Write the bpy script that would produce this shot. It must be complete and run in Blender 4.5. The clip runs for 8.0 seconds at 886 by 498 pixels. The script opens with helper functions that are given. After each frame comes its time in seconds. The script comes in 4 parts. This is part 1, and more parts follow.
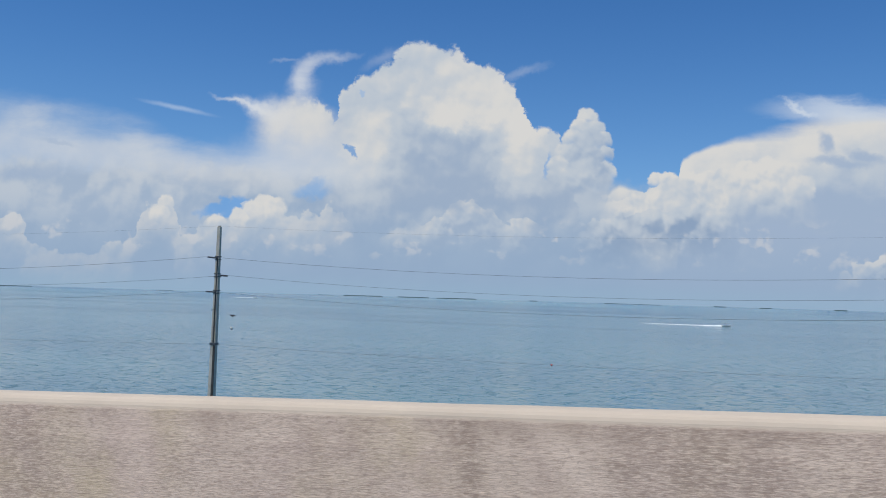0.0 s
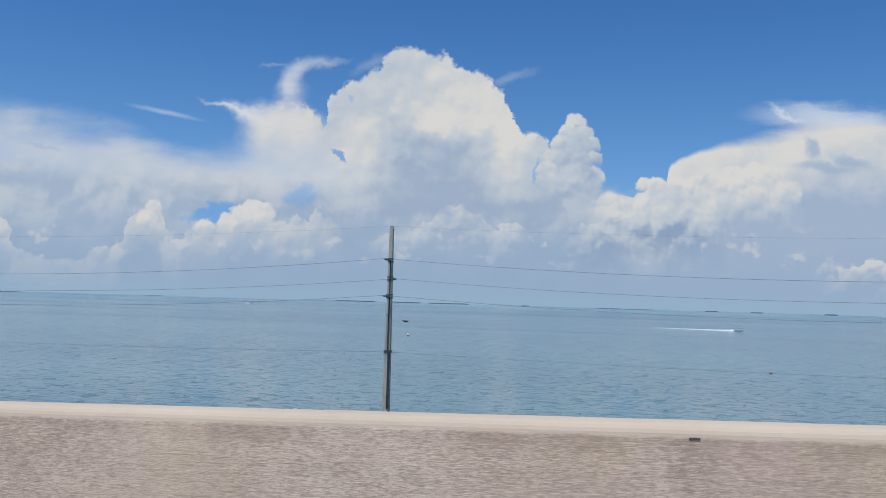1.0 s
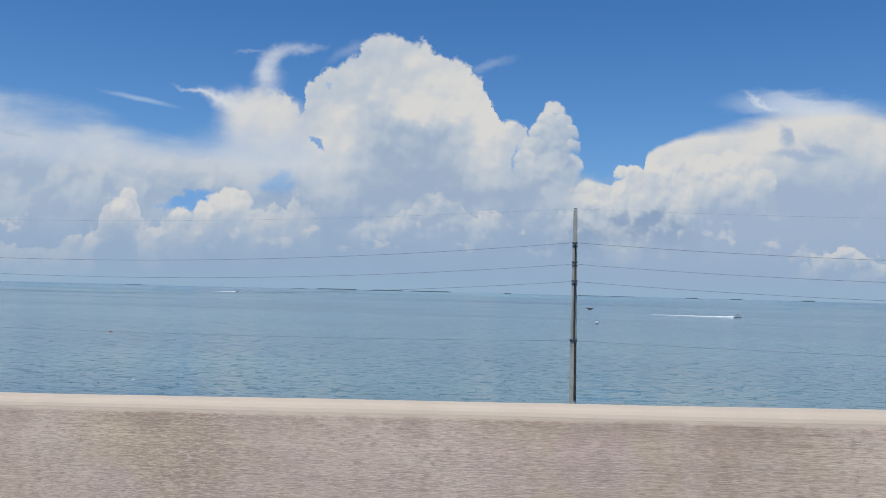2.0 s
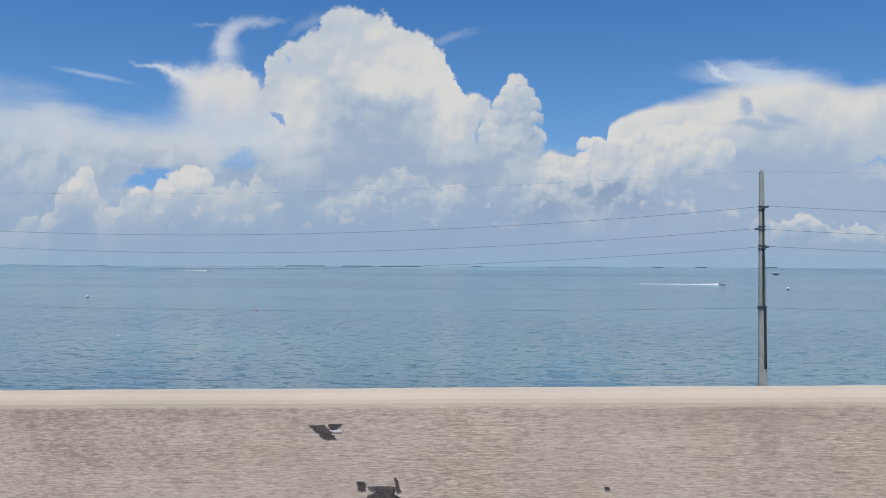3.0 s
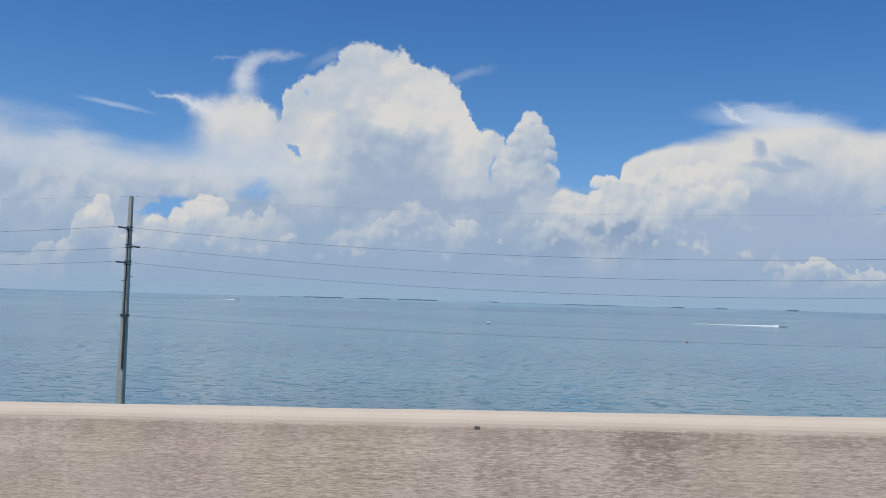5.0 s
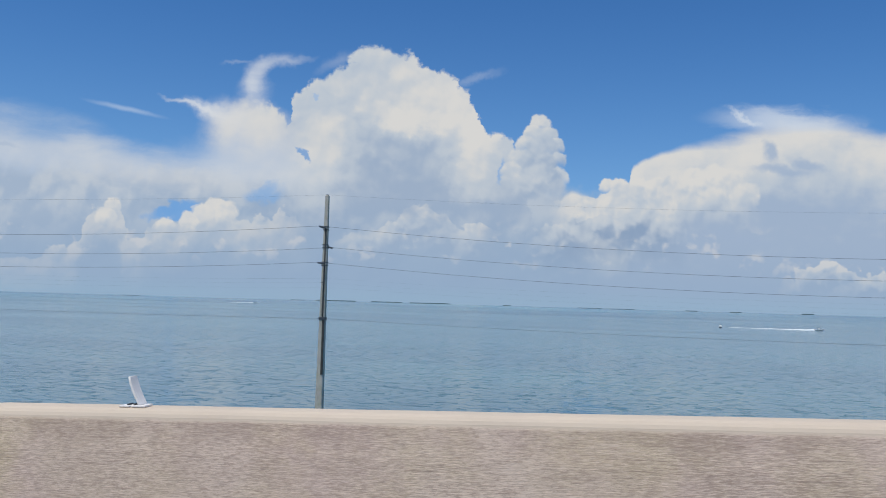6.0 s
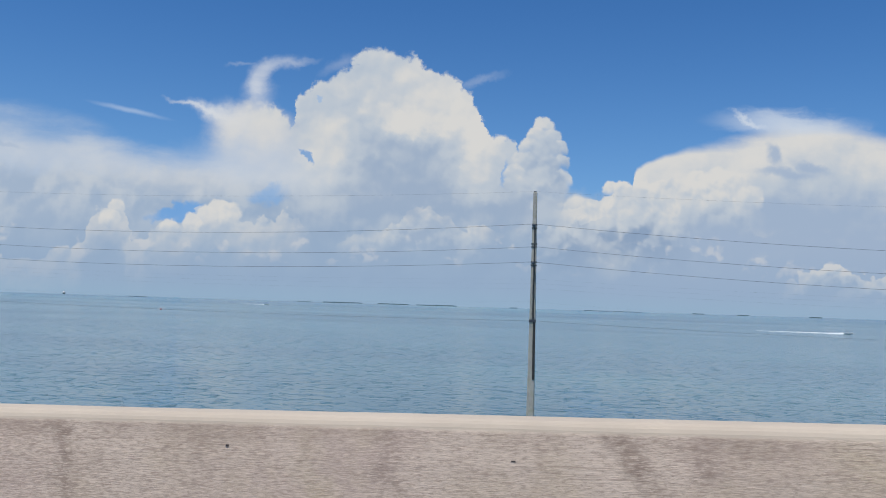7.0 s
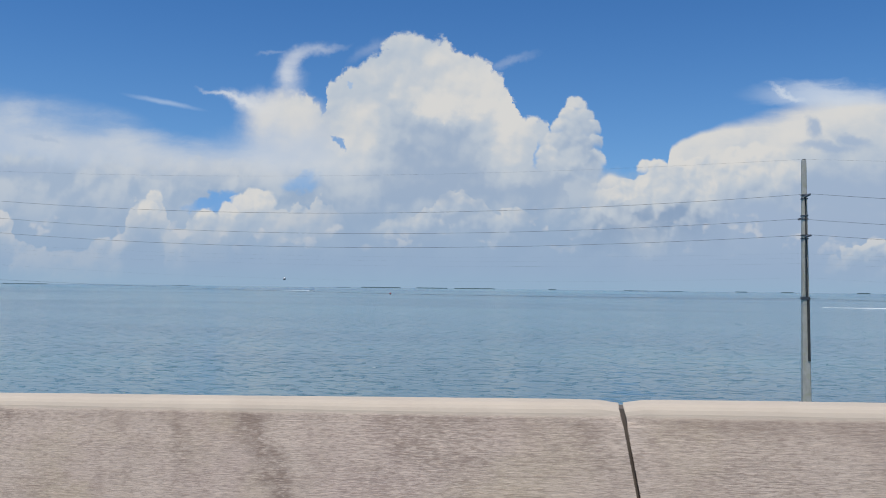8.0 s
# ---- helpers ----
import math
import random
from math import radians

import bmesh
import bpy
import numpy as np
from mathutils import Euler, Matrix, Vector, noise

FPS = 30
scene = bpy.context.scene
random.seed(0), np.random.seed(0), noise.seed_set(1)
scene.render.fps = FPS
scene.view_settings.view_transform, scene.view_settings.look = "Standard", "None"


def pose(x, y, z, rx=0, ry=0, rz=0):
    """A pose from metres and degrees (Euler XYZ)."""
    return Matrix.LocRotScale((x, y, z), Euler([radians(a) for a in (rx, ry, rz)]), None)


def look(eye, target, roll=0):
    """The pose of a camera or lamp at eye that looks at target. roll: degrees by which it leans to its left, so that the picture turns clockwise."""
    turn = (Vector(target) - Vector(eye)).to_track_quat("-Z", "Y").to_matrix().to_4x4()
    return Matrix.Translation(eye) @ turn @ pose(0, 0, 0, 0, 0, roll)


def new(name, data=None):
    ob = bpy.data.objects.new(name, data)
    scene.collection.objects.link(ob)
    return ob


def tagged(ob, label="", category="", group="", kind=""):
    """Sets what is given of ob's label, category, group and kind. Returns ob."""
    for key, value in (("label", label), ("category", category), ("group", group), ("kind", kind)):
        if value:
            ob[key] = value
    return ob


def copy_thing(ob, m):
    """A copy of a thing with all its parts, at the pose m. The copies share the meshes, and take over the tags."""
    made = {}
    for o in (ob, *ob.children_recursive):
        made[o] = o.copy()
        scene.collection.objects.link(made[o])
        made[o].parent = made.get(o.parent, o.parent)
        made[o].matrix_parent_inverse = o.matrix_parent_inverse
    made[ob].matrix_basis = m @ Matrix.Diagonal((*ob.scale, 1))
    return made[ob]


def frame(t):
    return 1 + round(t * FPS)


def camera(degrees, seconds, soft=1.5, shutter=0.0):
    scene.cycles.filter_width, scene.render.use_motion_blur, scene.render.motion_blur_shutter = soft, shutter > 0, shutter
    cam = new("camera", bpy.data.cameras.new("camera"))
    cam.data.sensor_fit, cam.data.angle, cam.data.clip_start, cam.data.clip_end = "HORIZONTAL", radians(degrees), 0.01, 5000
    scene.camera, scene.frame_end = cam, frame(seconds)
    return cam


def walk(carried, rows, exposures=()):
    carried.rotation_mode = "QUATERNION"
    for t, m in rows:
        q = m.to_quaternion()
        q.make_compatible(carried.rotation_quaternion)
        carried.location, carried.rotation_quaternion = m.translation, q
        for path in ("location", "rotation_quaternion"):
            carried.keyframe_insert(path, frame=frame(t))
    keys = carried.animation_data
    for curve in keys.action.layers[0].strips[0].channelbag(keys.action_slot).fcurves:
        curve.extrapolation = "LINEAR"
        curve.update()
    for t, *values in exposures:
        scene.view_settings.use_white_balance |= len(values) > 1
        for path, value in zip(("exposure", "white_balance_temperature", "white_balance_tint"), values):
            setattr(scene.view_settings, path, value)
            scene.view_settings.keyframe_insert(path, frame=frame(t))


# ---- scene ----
cam = camera(60.66, 8.0, soft=1.0, shutter=0.004)
PATH = [
    (0, pose(0.000, -0.059, 20.995, 93.496, -1.734, 12.977)),
    (0.2, pose(-4.256, -0.040, 20.861, 93.107, -1.837, 12.701)),
    (0.5, pose(-10.627, 0.013, 20.659, 93.212, -1.833, 12.434)),
    (1, pose(-21.216, 0.048, 20.311, 93.899, -1.642, 12.150)),
    (1.2, pose(-25.442, 0.072, 20.179, 94.087, -1.522, 12.253)),
    (2.3, pose(-48.629, 0.096, 19.422, 92.207, -1.457, 9.856)),
    (2.5, pose(-52.838, 0.170, 19.290, 91.645, -1.388, 9.537)),
    (2.8, pose(-59.151, 0.280, 19.079, 91.229, -0.694, 8.761)),
    (3, pose(-63.360, 0.330, 18.950, 91.114, -0.195, 8.006)),
    (3.5, pose(-73.887, 0.384, 18.607, 91.002, 0.489, 4.966)),
    (3.8, pose(-80.209, 0.363, 18.415, 91.319, 0.365, 4.107)),
    (4, pose(-84.428, 0.315, 18.279, 91.758, 0.040, 4.251)),
    (4.2, pose(-88.650, 0.275, 18.139, 92.501, -0.234, 5.233)),
    (4.5, pose(-94.991, 0.236, 17.928, 93.281, -0.882, 6.918)),
    (4.8, pose(-101.343, 0.100, 17.730, 93.637, -1.451, 8.201)),
    (5, pose(-105.585, 0.019, 17.588, 93.717, -1.621, 8.815)),
    (5.2, pose(-109.834, 0.016, 17.452, 93.763, -1.644, 8.978)),
    (6.3, pose(-133.338, -0.039, 16.693, 94.037, -1.713, 9.635)),
    (6.5, pose(-137.642, 0.013, 16.558, 94.082, -1.795, 9.651)),
    (7, pose(-148.447, -0.048, 16.209, 94.114, -1.821, 9.711)),
    (7.5, pose(-159.328, -0.020, 15.862, 94.105, -1.636, 9.916)),
    (8, pose(-170.291, 0.163, 15.478, 92.806, -0.702, 12.342)),
]
walk(cam, PATH, exposures=((0.0, -0.07), (8.0, -0.07)))

# ---------------------------------------------------------------- sky, sun
SUN_ELEVATION, SUN_TURN = 70.0, 203.0

world = bpy.data.worlds.new("sky")
scene.world = world
world.use_nodes = True


class Nodes:
    """Short forms for building a node tree out of sums."""

    def __init__(self, tree):
        self.t = tree

    def put(self, kind, **given):
        n = self.t.nodes.new(kind)
        for k, v in given.items():
            setattr(n, k, v)
        return n

    def wire(self, socket, value):
        if value is None:
            return
        if isinstance(value, bpy.types.NodeSocket):
            self.t.links.new(value, socket)
        else:
            socket.default_value = value

    def m(self, op, a, b=None, c=None, clamp=False):
        n = self.put("ShaderNodeMath", operation=op, use_clamp=clamp)
        for s, v in zip(n.inputs, (a, b, c)):
            self.wire(s, v)
        return n.outputs[0]

    def add(self, a, b):
        return self.m("ADD", a, b)

    def sub(self, a, b):
        return self.m("SUBTRACT", a, b)

    def mul(self, a, b, clamp=False):
        return self.m("MULTIPLY", a, b, clamp=clamp)

    def div(self, a, b):
        return self.m("DIVIDE", a, b)

    def top(self, a, b):
        return self.m("MAXIMUM", a, b)

    def low(self, a, b):
        return self.m("MINIMUM", a, b)

    def v(self, op, a, b=None, scale=None):
        n = self.put("ShaderNodeVectorMath", operation=op)
        self.wire(n.inputs[0], a)
        self.wire(n.inputs[1], b)
        self.wire(n.inputs[3], scale) if scale is not None else None
        return n.outputs[1] if op in ("DOT_PRODUCT", "LENGTH") else n.outputs[0]

    def xyz(self, x, y, z=0.0):
        n = self.put("ShaderNodeCombineXYZ")
        for s, v in zip(n.inputs, (x, y, z)):
            self.wire(s, v)
        return n.outputs[0]

    def split(self, vec):
        n = self.put("ShaderNodeSeparateXYZ")
        self.wire(n.inputs[0], vec)
        return n.outputs[0], n.outputs[1], n.outputs[2]

    def centred(self, colour_socket):
        """Two numbers about nought out of a coloured noise."""
        n = self.put("ShaderNodeSeparateColor")
        self.wire(n.inputs[0], colour_socket)
        return self.sub(n.outputs[0], 0.5), self.sub(n.outputs[1], 0.5)

    def ease(self, x, lo, hi, a=0.0, b=1.0):
        n = self.put("ShaderNodeMapRange", interpolation_type="SMOOTHSTEP")
        for s, v in zip(n.inputs, (x, lo, hi, a, b)):
            self.wire(s, v)
        return n.outputs[0]

    def ramp(self, x, lo, hi, a=0.0, b=1.0):
        n = self.put("ShaderNodeMapRange", clamp=True)
        for s, v in zip(n.inputs, (x, lo, hi, a, b)):
            self.wire(s, v)
        return n.outputs[0]

    def noise(self, vec, scale, detail=4.0, rough=0.55, warp=0.0, colour=False):
        n = self.put("ShaderNodeTexNoise")
        self.wire(n.inputs["Vector"], vec)
        n.inputs["Scale"].default_value = scale
        n.inputs["Detail"].default_value = detail
        n.inputs["Roughness"].default_value = rough
        n.inputs["Distortion"].default_value = warp
        return n.outputs["Color" if colour else "Fac"]

    def cells(self, vec, scale, detail=0.0, rough=0.5, smooth=0.6):
        n = self.put("ShaderNodeTexVoronoi", feature="SMOOTH_F1")
        self.wire(n.inputs["Vector"], vec)
        n.inputs["Scale"].default_value = scale
        n.inputs["Detail"].default_value = detail
        n.inputs["Roughness"].default_value = rough
        n.inputs["Smoothness"].default_value = smooth
        return n.outputs["Distance"]

    def mix(self, f, a, b):
        n = self.put("ShaderNodeMix", data_type="RGBA")
        self.wire(n.inputs[0], f)
        for s, c in ((n.inputs[6], a), (n.inputs[7], b)):
            self.wire(s, (*c, 1.0) if isinstance(c, tuple) else c)
        return n.outputs[2]

    def curve(self, x, points):
        """A line through points, as a function of x."""
        xs, ys = [p[0] for p in points], [p[1] for p in points]
        x0, x1, y0, y1 = min(xs), max(xs), min(ys), max(ys)
        n = self.put("ShaderNodeFloatCurve")
        c = n.mapping.curves[0]
        c.points[0].location = (0.0, (ys[0] - y0) / (y1 - y0))
        c.points[1].location = (1.0, (ys[-1] - y0) / (y1 - y0))
        for px, py in points[1:-1]:
            c.points.new((px - x0) / (x1 - x0), (py - y0) / (y1 - y0))
        for p in c.points:
            p.handle_type = "VECTOR"
        n.mapping.update()
        self.wire(n.inputs["Value"], self.ramp(x, x0, x1))
        return self.m("MULTIPLY_ADD", n.outputs[0], y1 - y0, y0)


w = Nodes(world.node_tree)
sky = w.put("ShaderNodeTexSky", sky_type="NISHITA", sun_disc=False)
sky.sun_elevation, sky.sun_rotation = radians(SUN_ELEVATION), radians(SUN_TURN)
sky.air_density, sky.dust_density, sky.ozone_density = 1.0, 0.25, 5.0
graded = w.put("ShaderNodeHueSaturation")
w.wire(graded.inputs["Color"], sky.outputs[0])
graded.inputs["Saturation"].default_value = 1.25
graded.inputs["Value"].default_value = 0.098
graded = w.put("ShaderNodeMix", data_type="RGBA", blend_type="MULTIPLY")
graded.inputs[0].default_value = 1.0
w.wire(graded.inputs[6], w.t.nodes["Hue/Saturation/Value"].outputs[0])
graded.inputs[7].default_value = (0.92, 1.0, 1.15, 1.0)

# The sky is charted on a plane that faces the sea: u runs to the right, v up from the horizon.
way = w.put("ShaderNodeTexCoord").outputs["Generated"]
TURN = radians(9)
ahead = w.v("DOT_PRODUCT", way, (-math.sin(TURN), math.cos(TURN), 0.0))
aside = w.v("DOT_PRODUCT", way, (math.cos(TURN), math.sin(TURN), 0.0))
rise = w.split(way)[2]
near = w.top(ahead, 0.2)
U = w.mul(w.div(aside, near), 1340.0)
V = w.mul(w.div(rise, near), 1340.0)
P = w.xyz(U, V)

# Billows: uneven lumps at two sizes, and how they catch light from the upper left.
warp = w.noise(P, 0.016, 6.0, 0.62, colour=True)
wx, wy = w.centred(warp)
Q = w.v("ADD", P, w.xyz(w.mul(wx, 30.0), w.mul(wy, 30.0)))


def billow(at, size):
    """How far from the nearest head of cloud, heads upon heads."""
    return w.cells(at, 1.0 / size, 2.0, 0.5, 0.45)


big, small = billow(Q, 96.0), billow(w.v("ADD", Q, (77.0, 31.0, 5.0)), 44.0)
slope_big = w.sub(billow(w.v("ADD", Q, (-9.0, 17.0, 0.0)), 96.0), big)
slope_small = w.sub(billow(w.v("ADD", Q, (72.0, 40.0, 5.0)), 44.0), small)
soft_noise = w.sub(w.noise(w.v("ADD", Q, (300.0, 0.0, 20.0)), 0.014, 6.0, 0.6), 0.5)
relief = w.add(w.add(w.mul(slope_big, 0.85), w.mul(slope_small, 0.34)), w.add(w.mul(w.sub(0.78, big), 0.16), w.mul(soft_noise, 0.6)))
fine_heads = w.sub(0.42, w.cells(w.v("ADD", Q, (13.0, 57.0, 2.0)), 0.042, 1.0, 0.5, 0.5))
relief_small = w.add(w.add(w.mul(fine_heads, 0.10), w.mul(slope_small, 0.85)), w.add(w.mul(w.sub(0.78, small), 0.20), w.mul(soft_noise, 0.45)))
broad = w.noise(P, 0.0065, 3.0, 0.5)
broad2 = w.noise(w.v("ADD", P, (900.0, 400.0, 7.0)), 0.011, 4.0, 0.55)
streak = w.noise(w.v("MULTIPLY", Q, (0.25, 1.0, 1.0)), 0.02, 5.0, 0.6)
rx, ry = w.centred(w.noise(w.v("ADD", P, (11.0, 5.0, 9.0)), 0.055, 4.0, 0.65, colour=True))
scallop = w.sub(0.42, w.cells(w.v("ADD", Q, (13.0, 57.0, 2.0)), 0.042, 1.0, 0.5, 0.2))
Ud = w.add(U, w.add(w.add(w.mul(wx, 26.0), w.mul(rx, 24.0)), w.mul(w.sub(0.78, small), 10.0)))
Vd = w.add(V, w.add(w.add(w.mul(wy, -26.0), w.add(w.mul(ry, 24.0), w.mul(scallop, -14.0))), w.mul(w.sub(0.78, big), -24.0)))
Vh = w.add(V, w.add(w.add(w.mul(wy, -16.0), w.add(w.mul(ry, 18.0), w.mul(scallop, -18.0))), w.mul(w.sub(0.78, small), -20.0)))
Us = w.add(U, w.mul(wx, 12.0))
Vs = w.sub(V, w.mul(w.sub(streak, 0.5), 60.0))

WHITE, PALE, SHADE = (0.705, 0.70, 0.685), (0.515, 0.58, 0.66), (0.35, 0.445, 0.59)

colour = graded.outputs[2]


def lay(alpha, tint):
    global colour
    colour = w.mix(alpha, colour, tint)


def blob(u, v, a, b, turn=0.0, soft=0.5, at=None):
    """1 inside an ellipse about (u, v), falling to 0 at its rim."""
    c, s = math.cos(radians(turn)), math.sin(radians(turn))
    x = w.sub(Ud if at is None else at[0], u)
    y = w.sub(Vd if at is None else at[1], v)
    p = w.add(w.mul(x, c / a), w.mul(y, s / a))
    q = w.add(w.mul(x, -s / b), w.mul(y, c / b))
    r = w.m("SQRT", w.add(w.mul(p, p), w.mul(q, q)))
    return w.ease(r, 1.0 + soft, 1.0 - soft)


def shading(lit, deep=SHADE, pale=PALE, bright=WHITE):
    """From shade through pale grey to sunlit white."""
    return w.mix(w.ease(lit, 0.45, 1.0), w.mix(w.ease(lit, 0.0, 0.55), deep, pale), bright)


# Thin haze that whitens the sky towards the horizon.
lay(w.m("EXPONENT", w.mul(w.top(V, 0.0), -1 / 190.0)), (0.20, 0.42, 0.74))

# Clouds round about, out of the chart.
round_about = w.noise(w.v("DIVIDE", way, w.xyz(w.add(rise, 0.25), w.add(rise, 0.25), w.add(rise, 0.25))), 1.7, 5.0, 0.6)
wide = w.mul(w.ease(round_about, 0.5, 0.68), w.ease(rise, 0.75, 0.2))
outside = w.top(w.ease(ahead, 0.5, 0.3), w.ease(w.m("ABSOLUTE", U), 1050.0, 1350.0))
lay(w.mul(w.mul(wide, outside), 0.9), shading(w.add(round_about, 0.15)))
front = w.ease(ahead, 0.3, 0.5)

# A high sheet of cirrus, spread out from the anvil.
sheet = w.curve(Us, [(-1400, 375), (-940, 352), (-872, 346), (-827, 334), (-772, 326), (-717, 316), (-662, 300), (-607, 276), (-552, 252), (-478, 246), (-415, 252), (-330, 221), (-250, 120)])
a = w.ease(w.sub(sheet, Vs), -22.0, 48.0)
lay(w.mul(w.mul(a, front), w.ramp(streak, 0.2, 0.75, 0.5, 0.95)), w.mix(w.ease(broad2, 0.3, 0.7), (0.37, 0.49, 0.68), (0.55, 0.615, 0.705)))
lay(w.mul(blob(-594, 331, 50, 3.6, -11, 0.9, (Us, w.add(V, w.mul(wy, 8.0)))), 0.45), (0.55, 0.66, 0.82))

# A pale deck under the high cloud.
deck = w.curve(Us, [(-1400, 250), (-500, 232), (-420, 240), (100, 246), (150, 240), (205, 214), (240, 206), (330, 215), (420, 260), (700, 300), (1400, 330)])
a = w.ease(w.sub(deck, Vd), -10.0, 30.0)
lay(w.mul(a, front), w.mix(w.ease(w.add(broad2, w.mul(relief, 0.5)), 0.34, 0.68), (0.32, 0.43, 0.59), w.mix(w.ease(V, 70.0, 190.0), (0.34, 0.45, 0.605), (0.49, 0.56, 0.65))))
lay(w.mul(blob(-700, 240, 270, 30, -7, 0.9, (Us, Vs)), 0.46), (0.68, 0.70, 0.72))
lay(w.mul(blob(-470, 212, 140, 24, -3, 0.9, (Us, Vs)), 0.32), (0.66, 0.68, 0.71))
lay(w.mul(blob(-800, 175, 260, 60, -3, 0.9, (Us, Vs)), 0.2), (0.60, 0.65, 0.72))
lay(w.mul(blob(-336, 188, 30, 14, 0, 0.6), 0.55), (0.16, 0.38, 0.74))

# The anvil and the great tower of the storm cloud.
main = [(-520, 40), (-480, 240), (-450, 300), (-420, 333), (-398, 348), (-377, 356), (-351, 356), (-335, 354), (-314, 341), (-299, 318), (-295, 345), (-290, 368), (-272, 381), (-254, 409), (-233, 414), (-213, 427), (-193, 438), (-181, 455), (-163, 466), (-142, 469), (-121, 462), (-101, 458), (-80, 448), (-59, 435), (-39, 428), (-18, 422), (2, 410), (13, 390), (29, 372), (42, 355), (47, 334), (55, 305), (77, 303), (100, 302), (116, 262), (137, 170), (170, 60)]
h = w.sub(w.curve(Ud, main), Vd)
rough_v = w.add(V, w.add(w.mul(wy, 90.0), w.mul(w.sub(0.78, big), 30.0)))
rough_u = w.add(U, w.mul(wx, 90.0))
lit = w.add(w.ease(rough_v, 225.0, 372.0, 0.14, 0.68), w.mul(relief, 0.60))
for u, v, a, b, more in ((-232, 262, 46, 44, 0.40), (48, 262, 62, 66, 0.55), (-372, 312, 66, 58, 0.34), (-270, 212, 66, 56, 0.32), (-20, 330, 90, 40, 0.25), (-130, 318, 150, 16, 0.22), (-150, 395, 60, 26, -0.06), (-240, 370, 24, 24, -0.08), (-60, 400, 60, 30, 0.12)):
    lit = w.add(lit, w.mul(blob(u, v, a, b, 0.0, 0.75, (rough_u, rough_v)), more))
frayed = w.ramp(U, -430.0, -330.0, 26.0, 5.0)
body = w.mul(w.ease(h, w.mul(frayed, -1.0), w.mul(frayed, 1.4)), w.top(w.ease(V, 240.0, 330.0), w.ease(Ud, -380.0, -260.0, 0.3, 1.0)))
body = w.mul(body, w.ease(w.add(Ud, w.mul(w.sub(V, 330.0), 0.22)), -425.0, -370.0))
lay(w.mul(w.mul(body, w.ease(V, 90.0, 200.0)), front), shading(lit))
# wisps
for u, v, a, b, turn, strength in ((-478, 340, 34, 4, -18, 0.75), (-440, 328, 36, 11, -19, 0.9), (-405, 312, 34, 24, -35, 0.8), (-362, 364, 22, 24, 0, 0.75), (-364, 390, 14, 22, -6, 0.65), (-352, 409, 19, 13, 38, 0.6), (-324, 422, 30, 9, 16, 0.45), (-290, 430, 26, 5, 6, 0.3), (-392, 419, 20, 3, 5, 0.25), (-215, 424, 26, 9, 30, 0.25), (36, 399, 34, 6, 25, 0.22)):
    lay(w.mul(blob(u, v, a, b, turn, 0.95, (w.add(U, w.mul(wx, 46.0)), w.add(V, w.mul(wy, 46.0)))), w.mul(w.ramp(streak, 0.32, 0.62, 0.45, 1.0), strength)), (0.72, 0.75, 0.79))
# the fan under the wisps
fan = (w.add(U, w.add(w.mul(wx, 50.0), w.mul(rx, 14.0))), w.add(V, w.mul(wy, 50.0)))
lay(w.mul(blob(-352, 232, 110, 34, -6, 0.8, fan), 0.6), (0.63, 0.68, 0.75))
lay(w.mul(blob(-362, 284, 76, 54, -12, 0.5, fan), w.ramp(soft_noise, -0.2, 0.2, 0.72, 0.96)), w.mix(w.ease(w.add(V, w.mul(relief, 60.0)), 230.0, 310.0), (0.56, 0.62, 0.71), (0.71, 0.705, 0.69)))
# gaps of blue
lay(w.mul(blob(-272, 262, 21, 6, -40, 0.35), 0.8), (0.14, 0.33, 0.66))
lay(w.mul(blob(-253, 372, 6, 6, 0, 0.4), 0.6), (0.30, 0.47, 0.74))
lay(w.mul(blob(84, 243, 5, 22, -12, 0.5), 0.7), (0.18, 0.38, 0.72))
lay(w.mul(blob(-334, 190, 26, 11, 8, 0.7), 0.5), (0.20, 0.41, 0.74))

# The sheet of cloud to the right, with its frayed upper edge.
right = [(150, 60), (196, 192), (215, 203), (264, 186), (302, 190), (311, 200), (315, 240), (321, 252), (337, 262), (370, 275), (409, 288), (457, 296), (505, 306), (533, 318), (555, 328), (609, 340), (663, 343), (696, 338), (739, 329), (761, 321), (805, 330), (849, 340), (894, 353), (948, 374), (1400, 420)]
h = w.sub(w.curve(w.add(U, w.mul(wx, 14.0)), right), w.add(V, w.mul(wy, -14.0)))
lit = w.add(w.ease(w.add(h, w.mul(w.sub(broad2, 0.5), 150.0)), 190.0, 10.0, 0.0, 0.90), w.add(w.mul(relief, 0.35), w.mul(w.sub(streak, 0.5), 0.45)))
brush = w.mul(w.ease(U, 340.0, 520.0), w.ease(V, 250.0, 300.0))
lay(w.mul(w.mul(w.ease(w.add(h, w.mul(w.mul(w.sub(streak, 0.5), 46.0), brush)), w.add(-3.0, w.mul(brush, -11.0)), w.add(7.0, w.mul(brush, 22.0))), w.top(w.ease(Ud, 190.0, 290.0), w.ease(V, 150.0, 200.0))), front), shading(lit, (0.36, 0.46, 0.615)))
lay(w.mul(blob(590, 338, 96, 17, -1, 0.8, (Us, Vs)), 0.65), (0.70, 0.76, 0.83))
lay(w.mul(blob(520, 352, 26, 5, -22, 0.8), 0.6), (0.70, 0.76, 0.83))
scud = (w.add(U, w.add(w.mul(wx, 34.0), w.mul(rx, 16.0))), w.add(V, w.add(w.mul(wy, 34.0), w.mul(ry, 12.0))))
